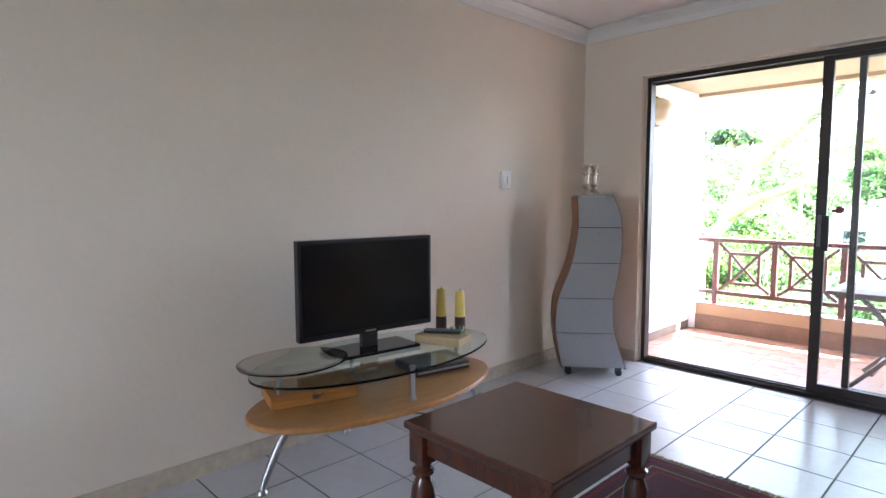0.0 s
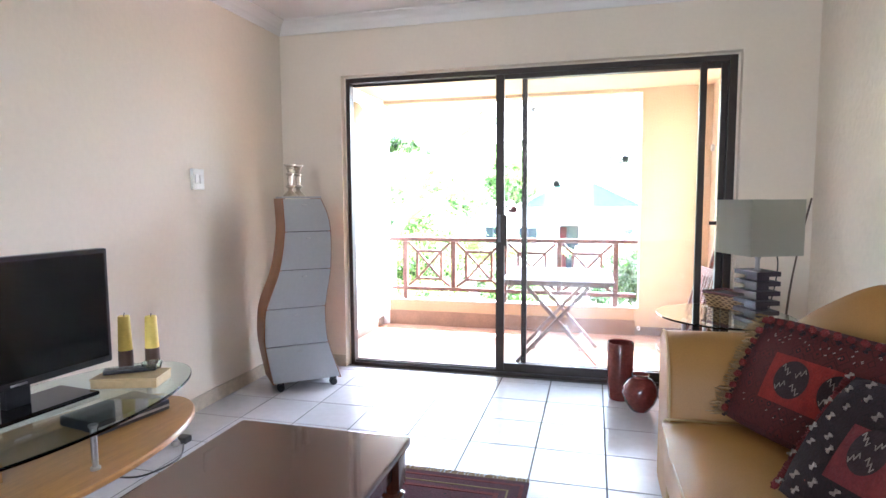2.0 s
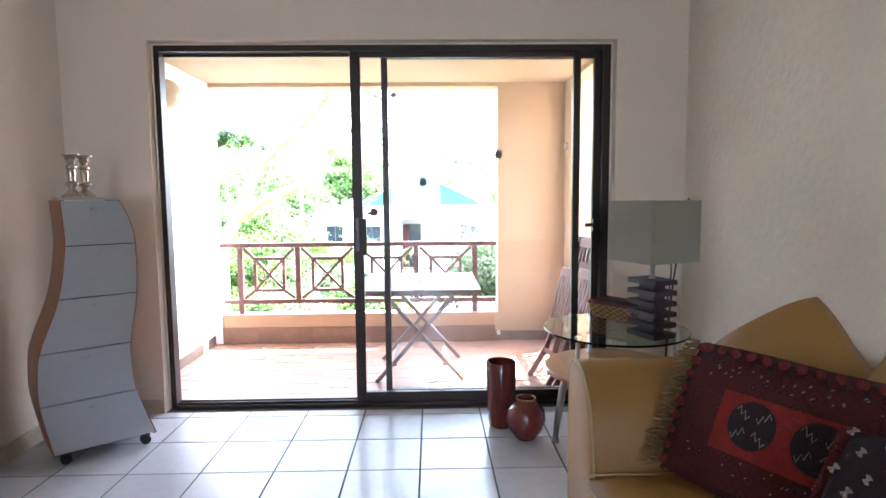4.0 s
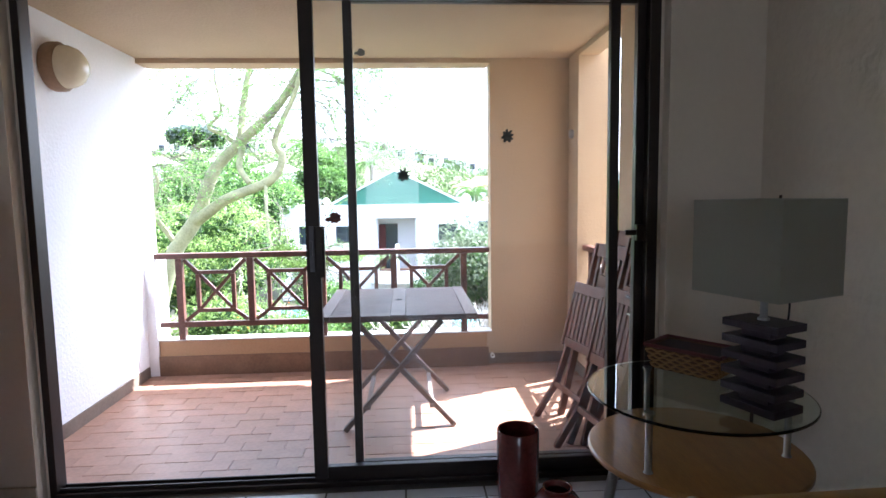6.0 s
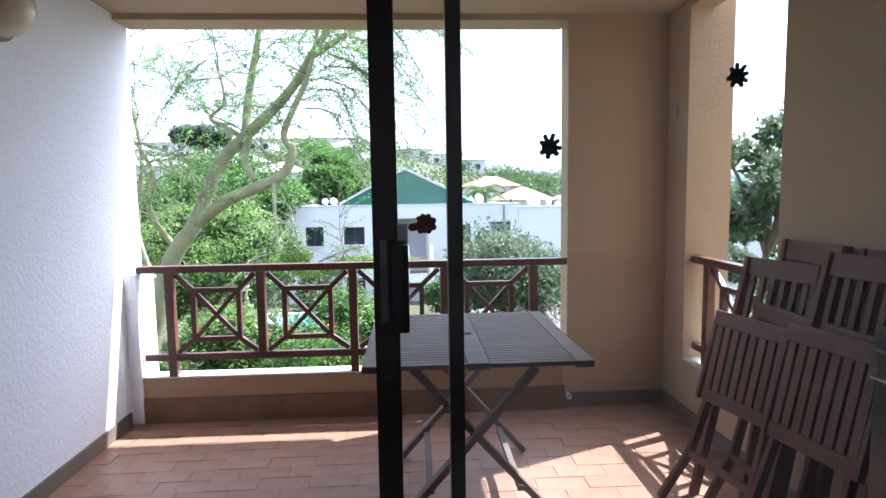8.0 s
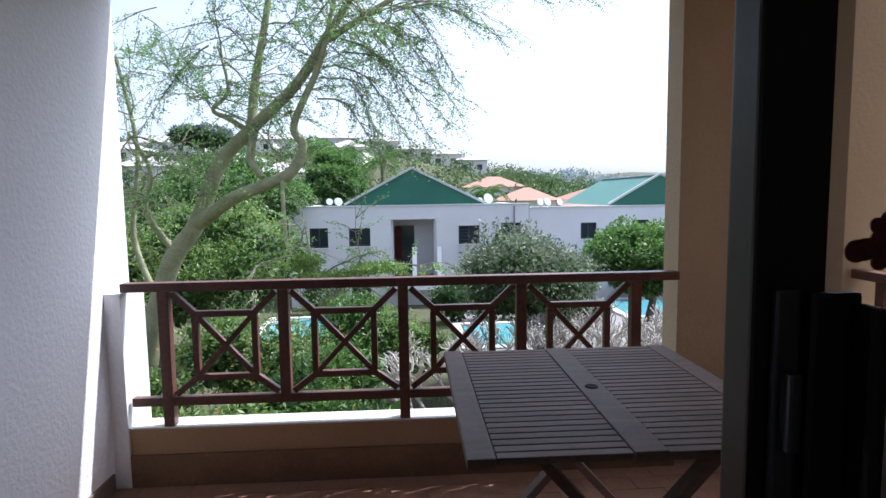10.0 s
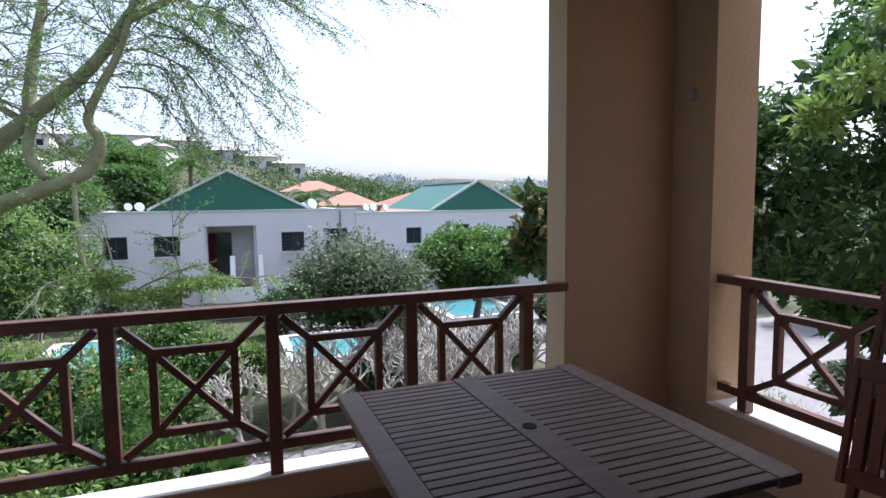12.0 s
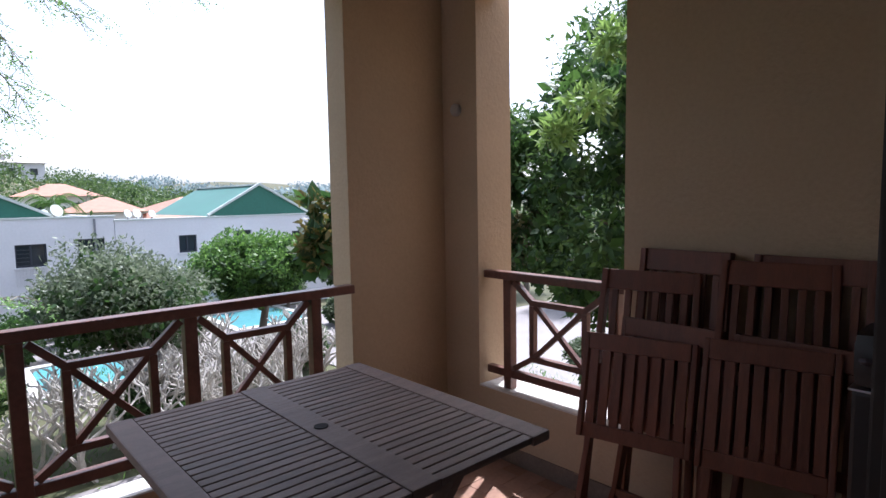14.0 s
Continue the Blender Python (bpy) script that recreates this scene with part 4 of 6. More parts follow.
def woven_cushion(label, bl, br, tl, thick, wool, medallions, span, seed):
    m = plane_pose(bl, br, tl)
    sx, sy = (Vector(br) - Vector(bl)).length, (Vector(tl) - Vector(bl)).length
    c = thing("woven_cushion", m, label, "cushion", "kilim cushions on the sofa")
    bm = bmesh.new()
    pad(bm, sx, sy, thick, Matrix.Identity(4), 0.3, seed=seed)
    part("cover", bm, wool, c, smooth=True)

    def h(u, v):
        return thick / 2 * max(0.0, (1 - u * u) * (1 - v * v)) ** 0.3 * 1.05 + 0.004

    def sheet(name, u0, u1, v0, v1, material, lift, n=10, round_=False):
        bm = bmesh.new()
        vs = {}
        for i in range(n + 1):
            for j in range(n + 1):
                u, v = u0 + (u1 - u0) * i / n, v0 + (v1 - v0) * j / n
                if round_:
                    p, q = -1 + 2 * i / n, -1 + 2 * j / n
                    k = max(abs(p), abs(q)) / max(math.hypot(p, q), 1e-6)
                    u, v = (u0 + u1) / 2 + (u1 - u0) / 2 * p * k, (v0 + v1) / 2 + (v1 - v0) / 2 * q * k
                vs[i, j] = bm.verts.new((u * sx / 2, v * sy / 2, h(u, v) + lift))
        for i in range(n):
            for j in range(n):
                bm.faces.new((vs[i, j], vs[i + 1, j], vs[i + 1, j + 1], vs[i, j + 1]))
        return part(name, bm, material, c, smooth=True)
    if medallions:
        sheet("panel", *span, KILIM_P if medallions > 1 else WOOL_RED, 0.001)
    for k in range(medallions):
        u = span[0] + 0.26 + 0.43 * k
        sheet("medallion", u - 0.165, u + 0.165, -0.31, 0.29, WOOL_DARK, 0.0035, 12, True)
        for s1, s2 in ((1, 1), (-1, 1), (1, -1), (-1, -1)):
            bm = bmesh.new()
            pts = []
            for i in range(6):
                uu, vv = u + s1 * (0.025 + 0.019 * i), -0.01 + s2 * (0.05 + 0.05 * (i // 2) + (0.0 if i % 2 else 0.06))
                pts.append((uu * sx / 2, vv * sy / 2, h(uu, vv) + 0.006))
            tube(bm, pts, 0.0015, 5)
            part("motif", bm, WOOL_WHITE, c, "pale zigzag motif")
    rnd = random.Random(seed)

    def flower(name, spots, r, thick_, material, label):
        """Woven motifs: short crossed stitches lying on the cover."""
        bm = bmesh.new()
        for u, v, spokes in spots:
            a = rnd.uniform(0.3, 1.2)
            for j in range(spokes):
                q_ = r * rnd.uniform(0.75, 1.2)
                ang = (0.5 + (0.85 if j else -0.1) + 0.3 * a) if spokes == 2 else a + j * math.pi / spokes
                c_, s_ = math.cos(ang) * q_, math.sin(ang) * q_
                tube(bm, [(u * sx / 2 + w * c_, v * sy / 2 + w * s_, h(u, v) + 0.0008) for w in (-1, 0, 1)], [thick_ * 1.2, thick_ * 0.7, thick_ * 1.2], 5)
        tagged(part(name, bm, material, c), label, kind="stuff")
    if medallions > 1:
        edge = [(-0.86, -0.82 + 0.205 * k, 3) for k in range(9)] + [(-0.80 + 0.118 * k, 0.84, 3) for k in range(15)]
        flower("border_pattern", edge, 0.011, 0.0055, WOOL_BRIGHT, "red woven border flowers")
        flower("dark_pattern", [(u * 0.985 + 0.05 * (v > 0.8), v - 0.1, 2) for u, v, _ in edge], 0.008, 0.004, WOOL_DARK, "dark flowers between the red ones")
        flower("fleck_pattern", [(rnd.uniform(-0.7, 0.9), rnd.choice((-1, 1)) * rnd.uniform(0.45, 0.7), 1) for _ in range(70)], 0.003, 0.0016, WOOL_WHITE, "tiny pale woven flecks")
    else:
        grid_ = [(-0.84 + 0.24 * i + 0.12 * (j % 2) + rnd.uniform(-0.04, 0.04), -0.84 + 0.21 * j + rnd.uniform(-0.04, 0.04), 2) for i in range(8) for j in range(9)]
        grid_ = [(u, v, n_) for u, v, n_ in grid_ if u < 0.9 and not (span[0] - 0.05 < u < span[1] + 0.05 and span[2] - 0.05 < v < span[3] + 0.05)]
        flower("butterfly_pattern", grid_, 0.010, 0.0032, WOOL_WHITE, "pale woven butterfly motifs")
    bm = bmesh.new()
    far = 0.065 if medallions > 1 else 0.018
    for k in range(120 if medallions > 1 else 260):
        v = -0.96 + 1.92 * k / (119 if medallions > 1 else 259)
        p = Vector((-sx / 2 * 0.96, v * sy / 2 * 0.97, 0.0))
        q = p + Vector((-rnd.uniform(0.4, 1) * far, rnd.uniform(-0.45, 0.05) * far, rnd.uniform(-0.1, 0.35) * far))
        tube(bm, [p, p.lerp(q, 0.5) + Vector((0, 0, rnd.uniform(-0.006, 0.01))), q], [0.0035, 0.0035, 0.0015] if medallions > 1 else [0.005, 0.004, 0.003], 4)
    part("fringe", bm, WOOL_PALE if medallions > 1 else WOOL_RED, c, "shaggy wool fringe")


woven_cushion("large red kilim cushion with dark medallions and fringe", (2.15, -1.66, 0.45), (2.503, -2.321, 0.45), (2.32, -1.58, 0.815), 0.13, KILIM, 3, (-0.52, 0.88, -0.42, 0.34), 11)
woven_cushion("dark red kilim cushion with pale flecks", (2.17, -2.21, 0.455), (2.40, -2.71, 0.455), (2.39, -2.13, 0.765), 0.13, KILIM_D, 1, (-0.45, 0.75, -0.5, 0.25), 12)

# ---- things: balcony ----
RY = 2.485


def railing(name, label, m, posts, ends, feet, z0, z1, drop):
    """Timber railing along x: handrail, bottom rail, posts, and in each bay a square with a cross."""
    r = thing(name, m, label, "railing")
    bm = bmesh.new()
    box(bm, ends[0], ends[1], -0.032, 0.032, z1 - 0.045, z1, 0.008)
    part("handrail", bm, RAILWOOD, r)
    bm = bmesh.new()
    box(bm, ends[0] + 0.02, ends[1] - 0.01, -0.02, 0.02, z0 - 0.022, z0 + 0.022, 0.005)
    part("bottom_rail", bm, RAILWOOD, r)
    for i, x in enumerate(posts):
        bm = bmesh.new()
        box(bm, x - 0.026, x + 0.026, -0.026, 0.026, drop if i in feet else z0 + 0.0225, z1 - 0.0455, 0.005)
        part("post", bm, RAILWOOD, r)
    for a, b in zip(posts, posts[1:]):
        cx, cz = (a + b) / 2, (z0 + z1 - 0.045) / 2
        w, h = (b - a) * 0.25, (z1 - 0.045 - z0) * 0.29
        ia, ib, lo_, hi = a + 0.027, b - 0.027, z0 + 0.023, z1 - 0.046
        for sx in (-1, 1):
            for sz in (-1, 1):
                bm = bmesh.new()
                ex, ez = (ib if sx > 0 else ia), (hi if sz > 0 else lo_)
                bar(bm, (cx + sx * w, 0, cz + sz * h), (ex - sx * 0.01, 0, ez - sz * 0.01), 0.03, 0.032, (0, 1, 0), 0.003)
                part("corner_brace", bm, RAILWOOD, r)
        bm = bmesh.new()
        bar(bm, (cx - w, 0, cz - h), (cx + w, 0, cz + h), 0.026, 0.026, (0, 1, 0), 0.003)
        part("cross_bar", bm, RAILWOOD, r)
        bm = bmesh.new()
        bar(bm, (cx - w, 0, cz + h), (cx + w, 0, cz - h), 0.026, 0.024, (0, 1, 0), 0.003)
        part("cross_bar", bm, RAILWOOD, r)
        for sz in (-1, 1):
            bm = bmesh.new()
            box(bm, cx - w - 0.014, cx + w + 0.014, -0.017, 0.017, cz + sz * h - 0.015, cz + sz * h + 0.015, 0.003)
            part("square_bar", bm, RAILWOOD, r)
        for sx in (-1, 1):
            bm = bmesh.new()
            box(bm, cx + sx * w - 0.015, cx + sx * w + 0.015, -0.0175, 0.0175, cz - h + 0.0155, cz + h - 0.0155, 0.003)
            part("square_bar", bm, RAILWOOD, r)
    return r


railing("front_railing", "red-brown timber railing with crossed squares on the kerb", pose(0, RY, 0), [-0.405, 0.17, 0.76, 1.355, 1.945], (-0.60, 2.165), (0, 2, 4), 0.195, 0.79, 0.0712)
railing("side_railing", "short red-brown timber railing in the side opening", pose(2.925, 0, 0, 0, 0, 90), [1.42, 2.075], (1.345, 2.24), (0, 1), 0.245, 0.815, 0.1592)

# slatted folding table
tb = thing("garden_table", pose(1.41, 1.515, FLOOR_B), "weathered slatted teak folding garden table with crossed legs", "table")
TZ = 0.765
W, D = 0.475, 0.50
for s in (-1, 1):
    bm = bmesh.new()
    box(bm, s * W - (0.075 if s > 0 else 0), s * W + (0 if s > 0 else 0.075), -D, D, TZ - 0.03, TZ, 0.006)
    part("edge_board", bm, TEAK, tb)
bm = bmesh.new()
box(bm, -0.045, 0.045, -D + 0.004, D - 0.004, TZ - 0.03, TZ + 0.001, 0.005)
part("centre_board", bm, TEAK, tb)
bm = bmesh.new()
lathe(bm, [(0.012, TZ + 0.001), (0.022, TZ + 0.001), (0.022, TZ + 0.0035), (0.012, TZ + 0.0035)], 20)
# no hole is cut; a flat black disc stands for its shaded inside
lathe(bm, [(0.0125, TZ + 0.0012), (0.0125, TZ + 0.0022)], 16)
part("umbrella_hole", bm, mat("matt_black", (0.01, 0.01, 0.01), 0.9), tb, "dark ring with a black disc for the umbrella hole's inside")
NS = 26
for k in range(NS):
    y = -D + 0.021 + (2 * D - 0.042) * k / (NS - 1)
    for x0, x1 in ((-W + 0.077, -0.047), (0.047, W - 0.077)):
        bm = bmesh.new()
        box(bm, x0, x1, y - 0.0158, y + 0.0158, TZ - 0.022, TZ - 0.002, 0.003)
        part("slat", bm, TEAK, tb)
for s in (-1, 1):
    bm = bmesh.new()
    box(bm, -W + 0.03, W - 0.03, s * 0.30 - 0.014, s * 0.30 + 0.014, TZ - 0.075, TZ - 0.0305, 0.004)
    part("bearer", bm, TEAK, tb)
for y in (-0.34, 0.30):
    for s in (-1, 1):
        bm = bmesh.new()
        yy = y + 0.032 * (s > 0)
        bar(bm, (s * 0.345, yy, 0.008), (-s * 0.27, yy, TZ - 0.07), 0.03, 0.05, (0, 1, 0), 0.004)
        part("leg", bm, TEAK, tb)
for s, x in ((-1, -0.2), (1, 0.2)):
    bm = bmesh.new()
    bar(bm, (x, -0.34, 0.245 - 0.1), (x, 0.31, 0.245 - 0.1), 0.03, 0.025, bevel=0.003)
    part("stretcher", bm, TEAK, tb)


# folded garden chairs leaning on the wall
def folded_chair(m):
    """Seen flat: u along the wall, back to it; height 1.12, leaning by the pose."""
    c = thing("folding_chair", m, "folded slatted teak garden chair leaning on the wall", "chair", "folded garden chairs")
    for s in (-1, 1):
        bm = bmesh.new()
        bar(bm, (s * 0.225, 0.0, 0.0), (s * 0.198, 0.0, 1.10), 0.028, 0.045, (0, 1, 0), 0.005)
        part("back_leg", bm, TEAK_R, c)
        bm = bmesh.new()
        for a, b in (((s * 0.245, -0.165, -0.033), (s * 0.20, -0.095, 0.20)), ((s * 0.20, -0.095, 0.195), (s * 0.168, -0.045, 0.72))):
            bar(bm, a, b, 0.026, 0.04, (0, 1, 0), 0.005)
        part("front_leg", bm, TEAK_R, c)
        bm = bmesh.new()
        bar(bm, (s * 0.225, -0.09, 0.44), (s * 0.225, -0.075, 0.84), 0.022, 0.035, (0, 1, 0), 0.005)
        part("seat_rail", bm, TEAK_R, c)
    for z0, z1 in ((1.02, 1.10), (0.70, 0.745)):
        bm = bmesh.new()
        box(bm, -0.185, 0.185, -0.012, 0.012, z0, z1, 0.006)
        part("back_rail", bm, TEAK_R, c)
    for k in range(6):
        bm = bmesh.new()
        x = -0.15 + 0.06 * k
        box(bm, x - 0.014, x + 0.014, -0.008, 0.008, 0.7455, 1.0195, 0.002)
        part("back_slat", bm, TEAK_R, c)
    for z0, z1 in ((0.775, 0.84), (0.44, 0.495)):
        bm = bmesh.new()
        box(bm, -0.213, 0.213, -0.097, -0.075, z0, z1, 0.006)
        part("seat_end", bm, TEAK_R, c)
    for k in range(8):
        bm = bmesh.new()
        x = -0.185 + 0.0529 * k
        box(bm, x - 0.019, x + 0.019, -0.095, -0.080, 0.4955, 0.7745, 0.002)
        part("seat_slat", bm, TEAK_R, c)
    bm = bmesh.new()
    box(bm, -0.19, 0.19, -0.112, -0.088, 0.18, 0.21, 0.004)
    part("stretcher", bm, TEAK_R, c)
    return c


FOLD = Matrix.Diagonal((0.93, 1.0, 1.06, 1))
first = folded_chair(pose(2.515, 1.115, FLOOR_B, -13, 0, -78) @ FOLD)
copy_thing(first, pose(2.67, 1.05, FLOOR_B, -7, 0, -91) @ FOLD)
copy_thing(first, pose(2.515, 0.65, FLOOR_B, -13, 0, -80) @ FOLD)
copy_thing(first, pose(2.67, 0.60, FLOOR_B, -7, 0, -90) @ FOLD)

# covered barbecue in the corner
bbq = thing("barbecue", pose(2.70, 0.285, FLOOR_B), "black box barbecue with a lid in the dark corner", "barbecue")
COAL = mat("black_enamel", (0.012, 0.012, 0.013), 0.35, vary=0.3, bump=0.05)
bm = bmesh.new()
box(bm, -0.13, 0.13, -0.14, 0.14, 0.06, 0.86, 0.012)
part("body", bm, COAL, bbq)
bm = bmesh.new()
box(bm, -0.135, 0.135, -0.145, 0.145, 0.868, 1.04, 0.05)
part("lid", bm, COAL, bbq, smooth=True)
bm = bmesh.new()
box(bm, -0.137, 0.137, -0.147, 0.147, 0.861, 0.868, 0.001)
part("rim", bm, CHROME, bbq, "thin bright metal rim")
bm = bmesh.new()
tube(bm, smooth_line([(-0.134, -0.1, 0.95), (-0.155, -0.1, 0.96), (-0.155, 0.1, 0.96), (-0.134, 0.1, 0.95)], 4), 0.009, 8)
part("handle", bm, DARKWOOD, bbq, "dark wooden handle")
for x in (-0.1, 0.1):
    for y in (-0.1, 0.1):
        bm = bmesh.new()
        lathe(bm, [(0.018, 0.0), (0.018, 0.0595)], 12, (x, y, 0))
        part("foot", bm, COAL, bbq)

# wall lamp
wl = thing("wall_lamp", pose(BX0, 1.40, 2.05, 0, 90, 0) @ Matrix.Diagonal((1.4, 1.4, 1.3, 1)), "round bulkhead wall lamp with cream glass bowl", "wall lamp")
bm = bmesh.new()
lathe(bm, [(0.10, 0.0), (0.105, 0.012), (0.105, 0.05), (0.095, 0.062)], 32)
part("base", bm, mat("tan_metal", (0.22, 0.13, 0.07), 0.5, vary=0.2), wl, "tan metal base ring", True)
bm = bmesh.new()
lathe(bm, [(0.092, 0.0625), (0.09, 0.09), (0.075, 0.125), (0.05, 0.148), (0.02, 0.158)], 32)
part("bowl", bm, mat("cream_opal_glass", (0.62, 0.54, 0.38), 0.25, vary=0.05, bump=0), wl, "cream opal glass bowl", True)
ov = thing("overflow_pipe", pose(2.19, BY1, FLOOR_B + 0.075, 90, 0, 0), "short white overflow pipe at the foot of the wall", "pipe")
bm = bmesh.new()
lathe(bm, [(0.018, 0.0), (0.018, 0.05), (0.013, 0.05), (0.012, 0.01)], 16)
part("spout", bm, PLASTIC, ov, smooth=True)
jb = thing("junction_box", pose(BX1, 2.40, 1.72, 0, -90, 0), "small grey round junction box on the wall", "junction box")
bm = bmesh.new()
lathe(bm, [(0.035, 0.0), (0.035, 0.02), (0.028, 0.028), (0.012, 0.03)], 20)
part("cap", bm, SILVER, jb, smooth=True)


# hand-shaped stickers on the sliding pane
def sticker(x, z, size, material, label, turn, arms):
    """A small rubbery animal: a round body with blunt arms (angle, reach, radius) as one thin slab."""
    s_ = thing("sticker", pose(x, 0.0705, z, 90, 0, 0) @ Matrix.Rotation(radians(turn), 4, "Z"), label, "sticker", "stickers on the glass door")
    blobs = [(0.0, 0.0, 0.56 * size)]
    for ang, reach, rad in arms:
        for k in (0.45, 0.75, 1.0):
            blobs.append((math.cos(radians(ang)) * 0.84 * reach * k * size, math.sin(radians(ang)) * 0.84 * reach * k * size, rad * size))
    ring = []
    for k in range(120):
        a = 2 * math.pi * k / 120
        far_r = 0.0
        for bx, by, br in blobs:
            along, off = bx * math.cos(a) + by * math.sin(a), -bx * math.sin(a) + by * math.cos(a)
            if abs(off) < br:
                far_r = max(far_r, along + math.sqrt(br * br - off * off))
        ring.append((far_r * math.cos(a), far_r * math.sin(a)))
    bm = bmesh.new()
    lo_v, hi_v = [bm.verts.new((x_, y_, 0.0)) for x_, y_ in ring], [bm.verts.new((x_, y_, 0.0014)) for x_, y_ in ring]
    for k in range(120):
        bm.faces.new((lo_v[k], lo_v[(k + 1) % 120], hi_v[(k + 1) % 120], hi_v[k]))
    bm.faces.new(hi_v)
    bm.faces.new(lo_v[::-1])
    part("decal", bm, material, s_)


ST_G = mat("dark_green_vinyl", (0.05, 0.058, 0.055), 0.5, vary=0.45, scale=60)
ST_R = mat("dark_red_vinyl", (0.16, 0.035, 0.02), 0.5, vary=0.45, scale=60)
HAND = [(35, 0.85, 0.17), (72, 1.0, 0.17), (112, 0.95, 0.16), (150, 0.75, 0.17), (215, 0.75, 0.19), (262, 0.8, 0.19), (318, 0.8, 0.2), (355, 0.85, 0.17)]
CRAB = [(20, 0.75, 0.25), (60, 0.75, 0.2), (95, 0.7, 0.2), (125, 0.7, 0.18), (185, 1.05, 0.27), (230, 0.6, 0.2), (300, 0.55, 0.24), (340, 0.75, 0.22)]
sticker(1.465, 1.322, 0.032, ST_G, "dark green hand-shaped sticker on the door glass", 0, HAND)
sticker(1.900, 1.478, 0.032, ST_G, "grey-green animal sticker on the door glass", -20, HAND)
sticker(1.178, 1.150, 0.033, ST_R, "dark red animal sticker on the door glass", 5, CRAB)
sticker(1.304, 1.816, 0.022, mat("pale_vinyl", (0.5, 0.48, 0.42), 0.5), "small pale sticker high on the door glass", 0, CRAB)

# ---- outside: ground, garden, neighbouring houses, hillside ----
def smoothstep(a, b, v):
    t = min(1.0, max(0.0, (v - a) / (b - a)))
    return t * t * (3 - 2 * t)


def land(x, y):
    """Height of the land: falls gently from the house, then climbs to a wooded ridge."""
    z = -3.2 - 0.03 * (min(max(y, 3), 30) - 3)
    ridge = 13.3 * smoothstep(55, -20, x) + 3.5
    z += ridge * smoothstep(42, 150, y)
    z += 17 * smoothstep(250, 800, y) + 40 * smoothstep(-60, -300, x) * smoothstep(40, 200, y)
    far_hill = smoothstep(320, 450, y) * (1 - smoothstep(620, 900, y)) * smoothstep(20, 120, x)
    z += far_hill * (6.5 + 4.5 * math.sin(x * 0.021 + 0.6) + 2.0 * math.sin(x * 0.055))
    if y > 45:
        z += 1.2 * noise.noise(Vector((x * 0.02, y * 0.02, 0))) * smoothstep(45, 120, y) + 15 * noise.noise(Vector((x * 0.003, y * 0.003, 3))) * smoothstep(200, 600, y)
    return z


def steps(lo_, hi_, fine_lo, fine_hi, fine_step, grow):
    out = []
    v = fine_lo
    while v < fine_hi:
        out.append(v)
        v += fine_step
    s = fine_step
    while v < hi_:
        out.append(v)
        s *= grow
        v += s
    out.append(hi_)
    v, s = fine_lo, fine_step
    while v > lo_:
        s *= grow
        v -= s
        out.insert(0, max(v, lo_))
    return out


xs, ys = steps(-2500, 2500, -40, 60, 2.5, 1.25), steps(-2500, 2500, -10, 160, 2.5, 1.25)
verts = [(x, y, land(x, y)) for y in ys for x in xs]
nx = len(xs)
faces = [(j * nx + i, j * nx + i + 1, (j + 1) * nx + i + 1, (j + 1) * nx + i) for j in range(len(ys) - 1) for i in range(nx - 1)]
me = bpy.data.meshes.new("ground")
me.from_pydata(verts, [], faces)
me.materials.append(mat("grass_and_soil", (0.075, 0.095, 0.03), 0.95, vary=0.45, scale=0.35, fine=3.0, bump=0.5, tint=(0.11, 0.10, 0.05)))
me.shade_smooth()
tagged(new("ground", me), "grassy sloping garden ground and hillside", "ground", kind="structure")
PAVE = mat("pale_concrete_paving", (0.23, 0.21, 0.205), 0.85, vary=0.15, scale=1.5, fine=20, bump=0.2)


def flat_on(name, material, x0, x1, y0, y1, lift, label, category):
    n = 12
    bm = bmesh.new()
    g_ = [[bm.verts.new((x0 + (x1 - x0) * i / n, y0 + (y1 - y0) * j / n, land(x0, y0 + (y1 - y0) * j / n) + lift)) for i in range(n + 1)] for j in range(n + 1)]
    for j in range(n):
        for i in range(n):
            bm.faces.new((g_[j][i], g_[j][i + 1], g_[j + 1][i + 1], g_[j + 1][i]))
    r = bmesh.ops.extrude_face_region(bm, geom=bm.faces[:])
    bmesh.ops.translate(bm, vec=(0, 0, -0.15), verts=[v for v in r["geom"] if isinstance(v, bmesh.types.BMVert)])
    ob = new(name, mesh_of(name, bm, material))
    return tagged(ob, label, category, kind="structure")


flat_on("garden_path", PAVE, -1.6, 9.0, 9.1, 10.5, 0.03, "pale concrete garden path below the balcony", "path")
flat_on("driveway", PAVE, 9.0, 24.0, -6.0, 16.0, 0.03, "pale paved driveway beside the house", "driveway")
flat_on("pool_terrace", PAVE, 2.2, 14.0, 16.6, 25.4, 0.02, "pale paved terrace round the pools", "terrace")

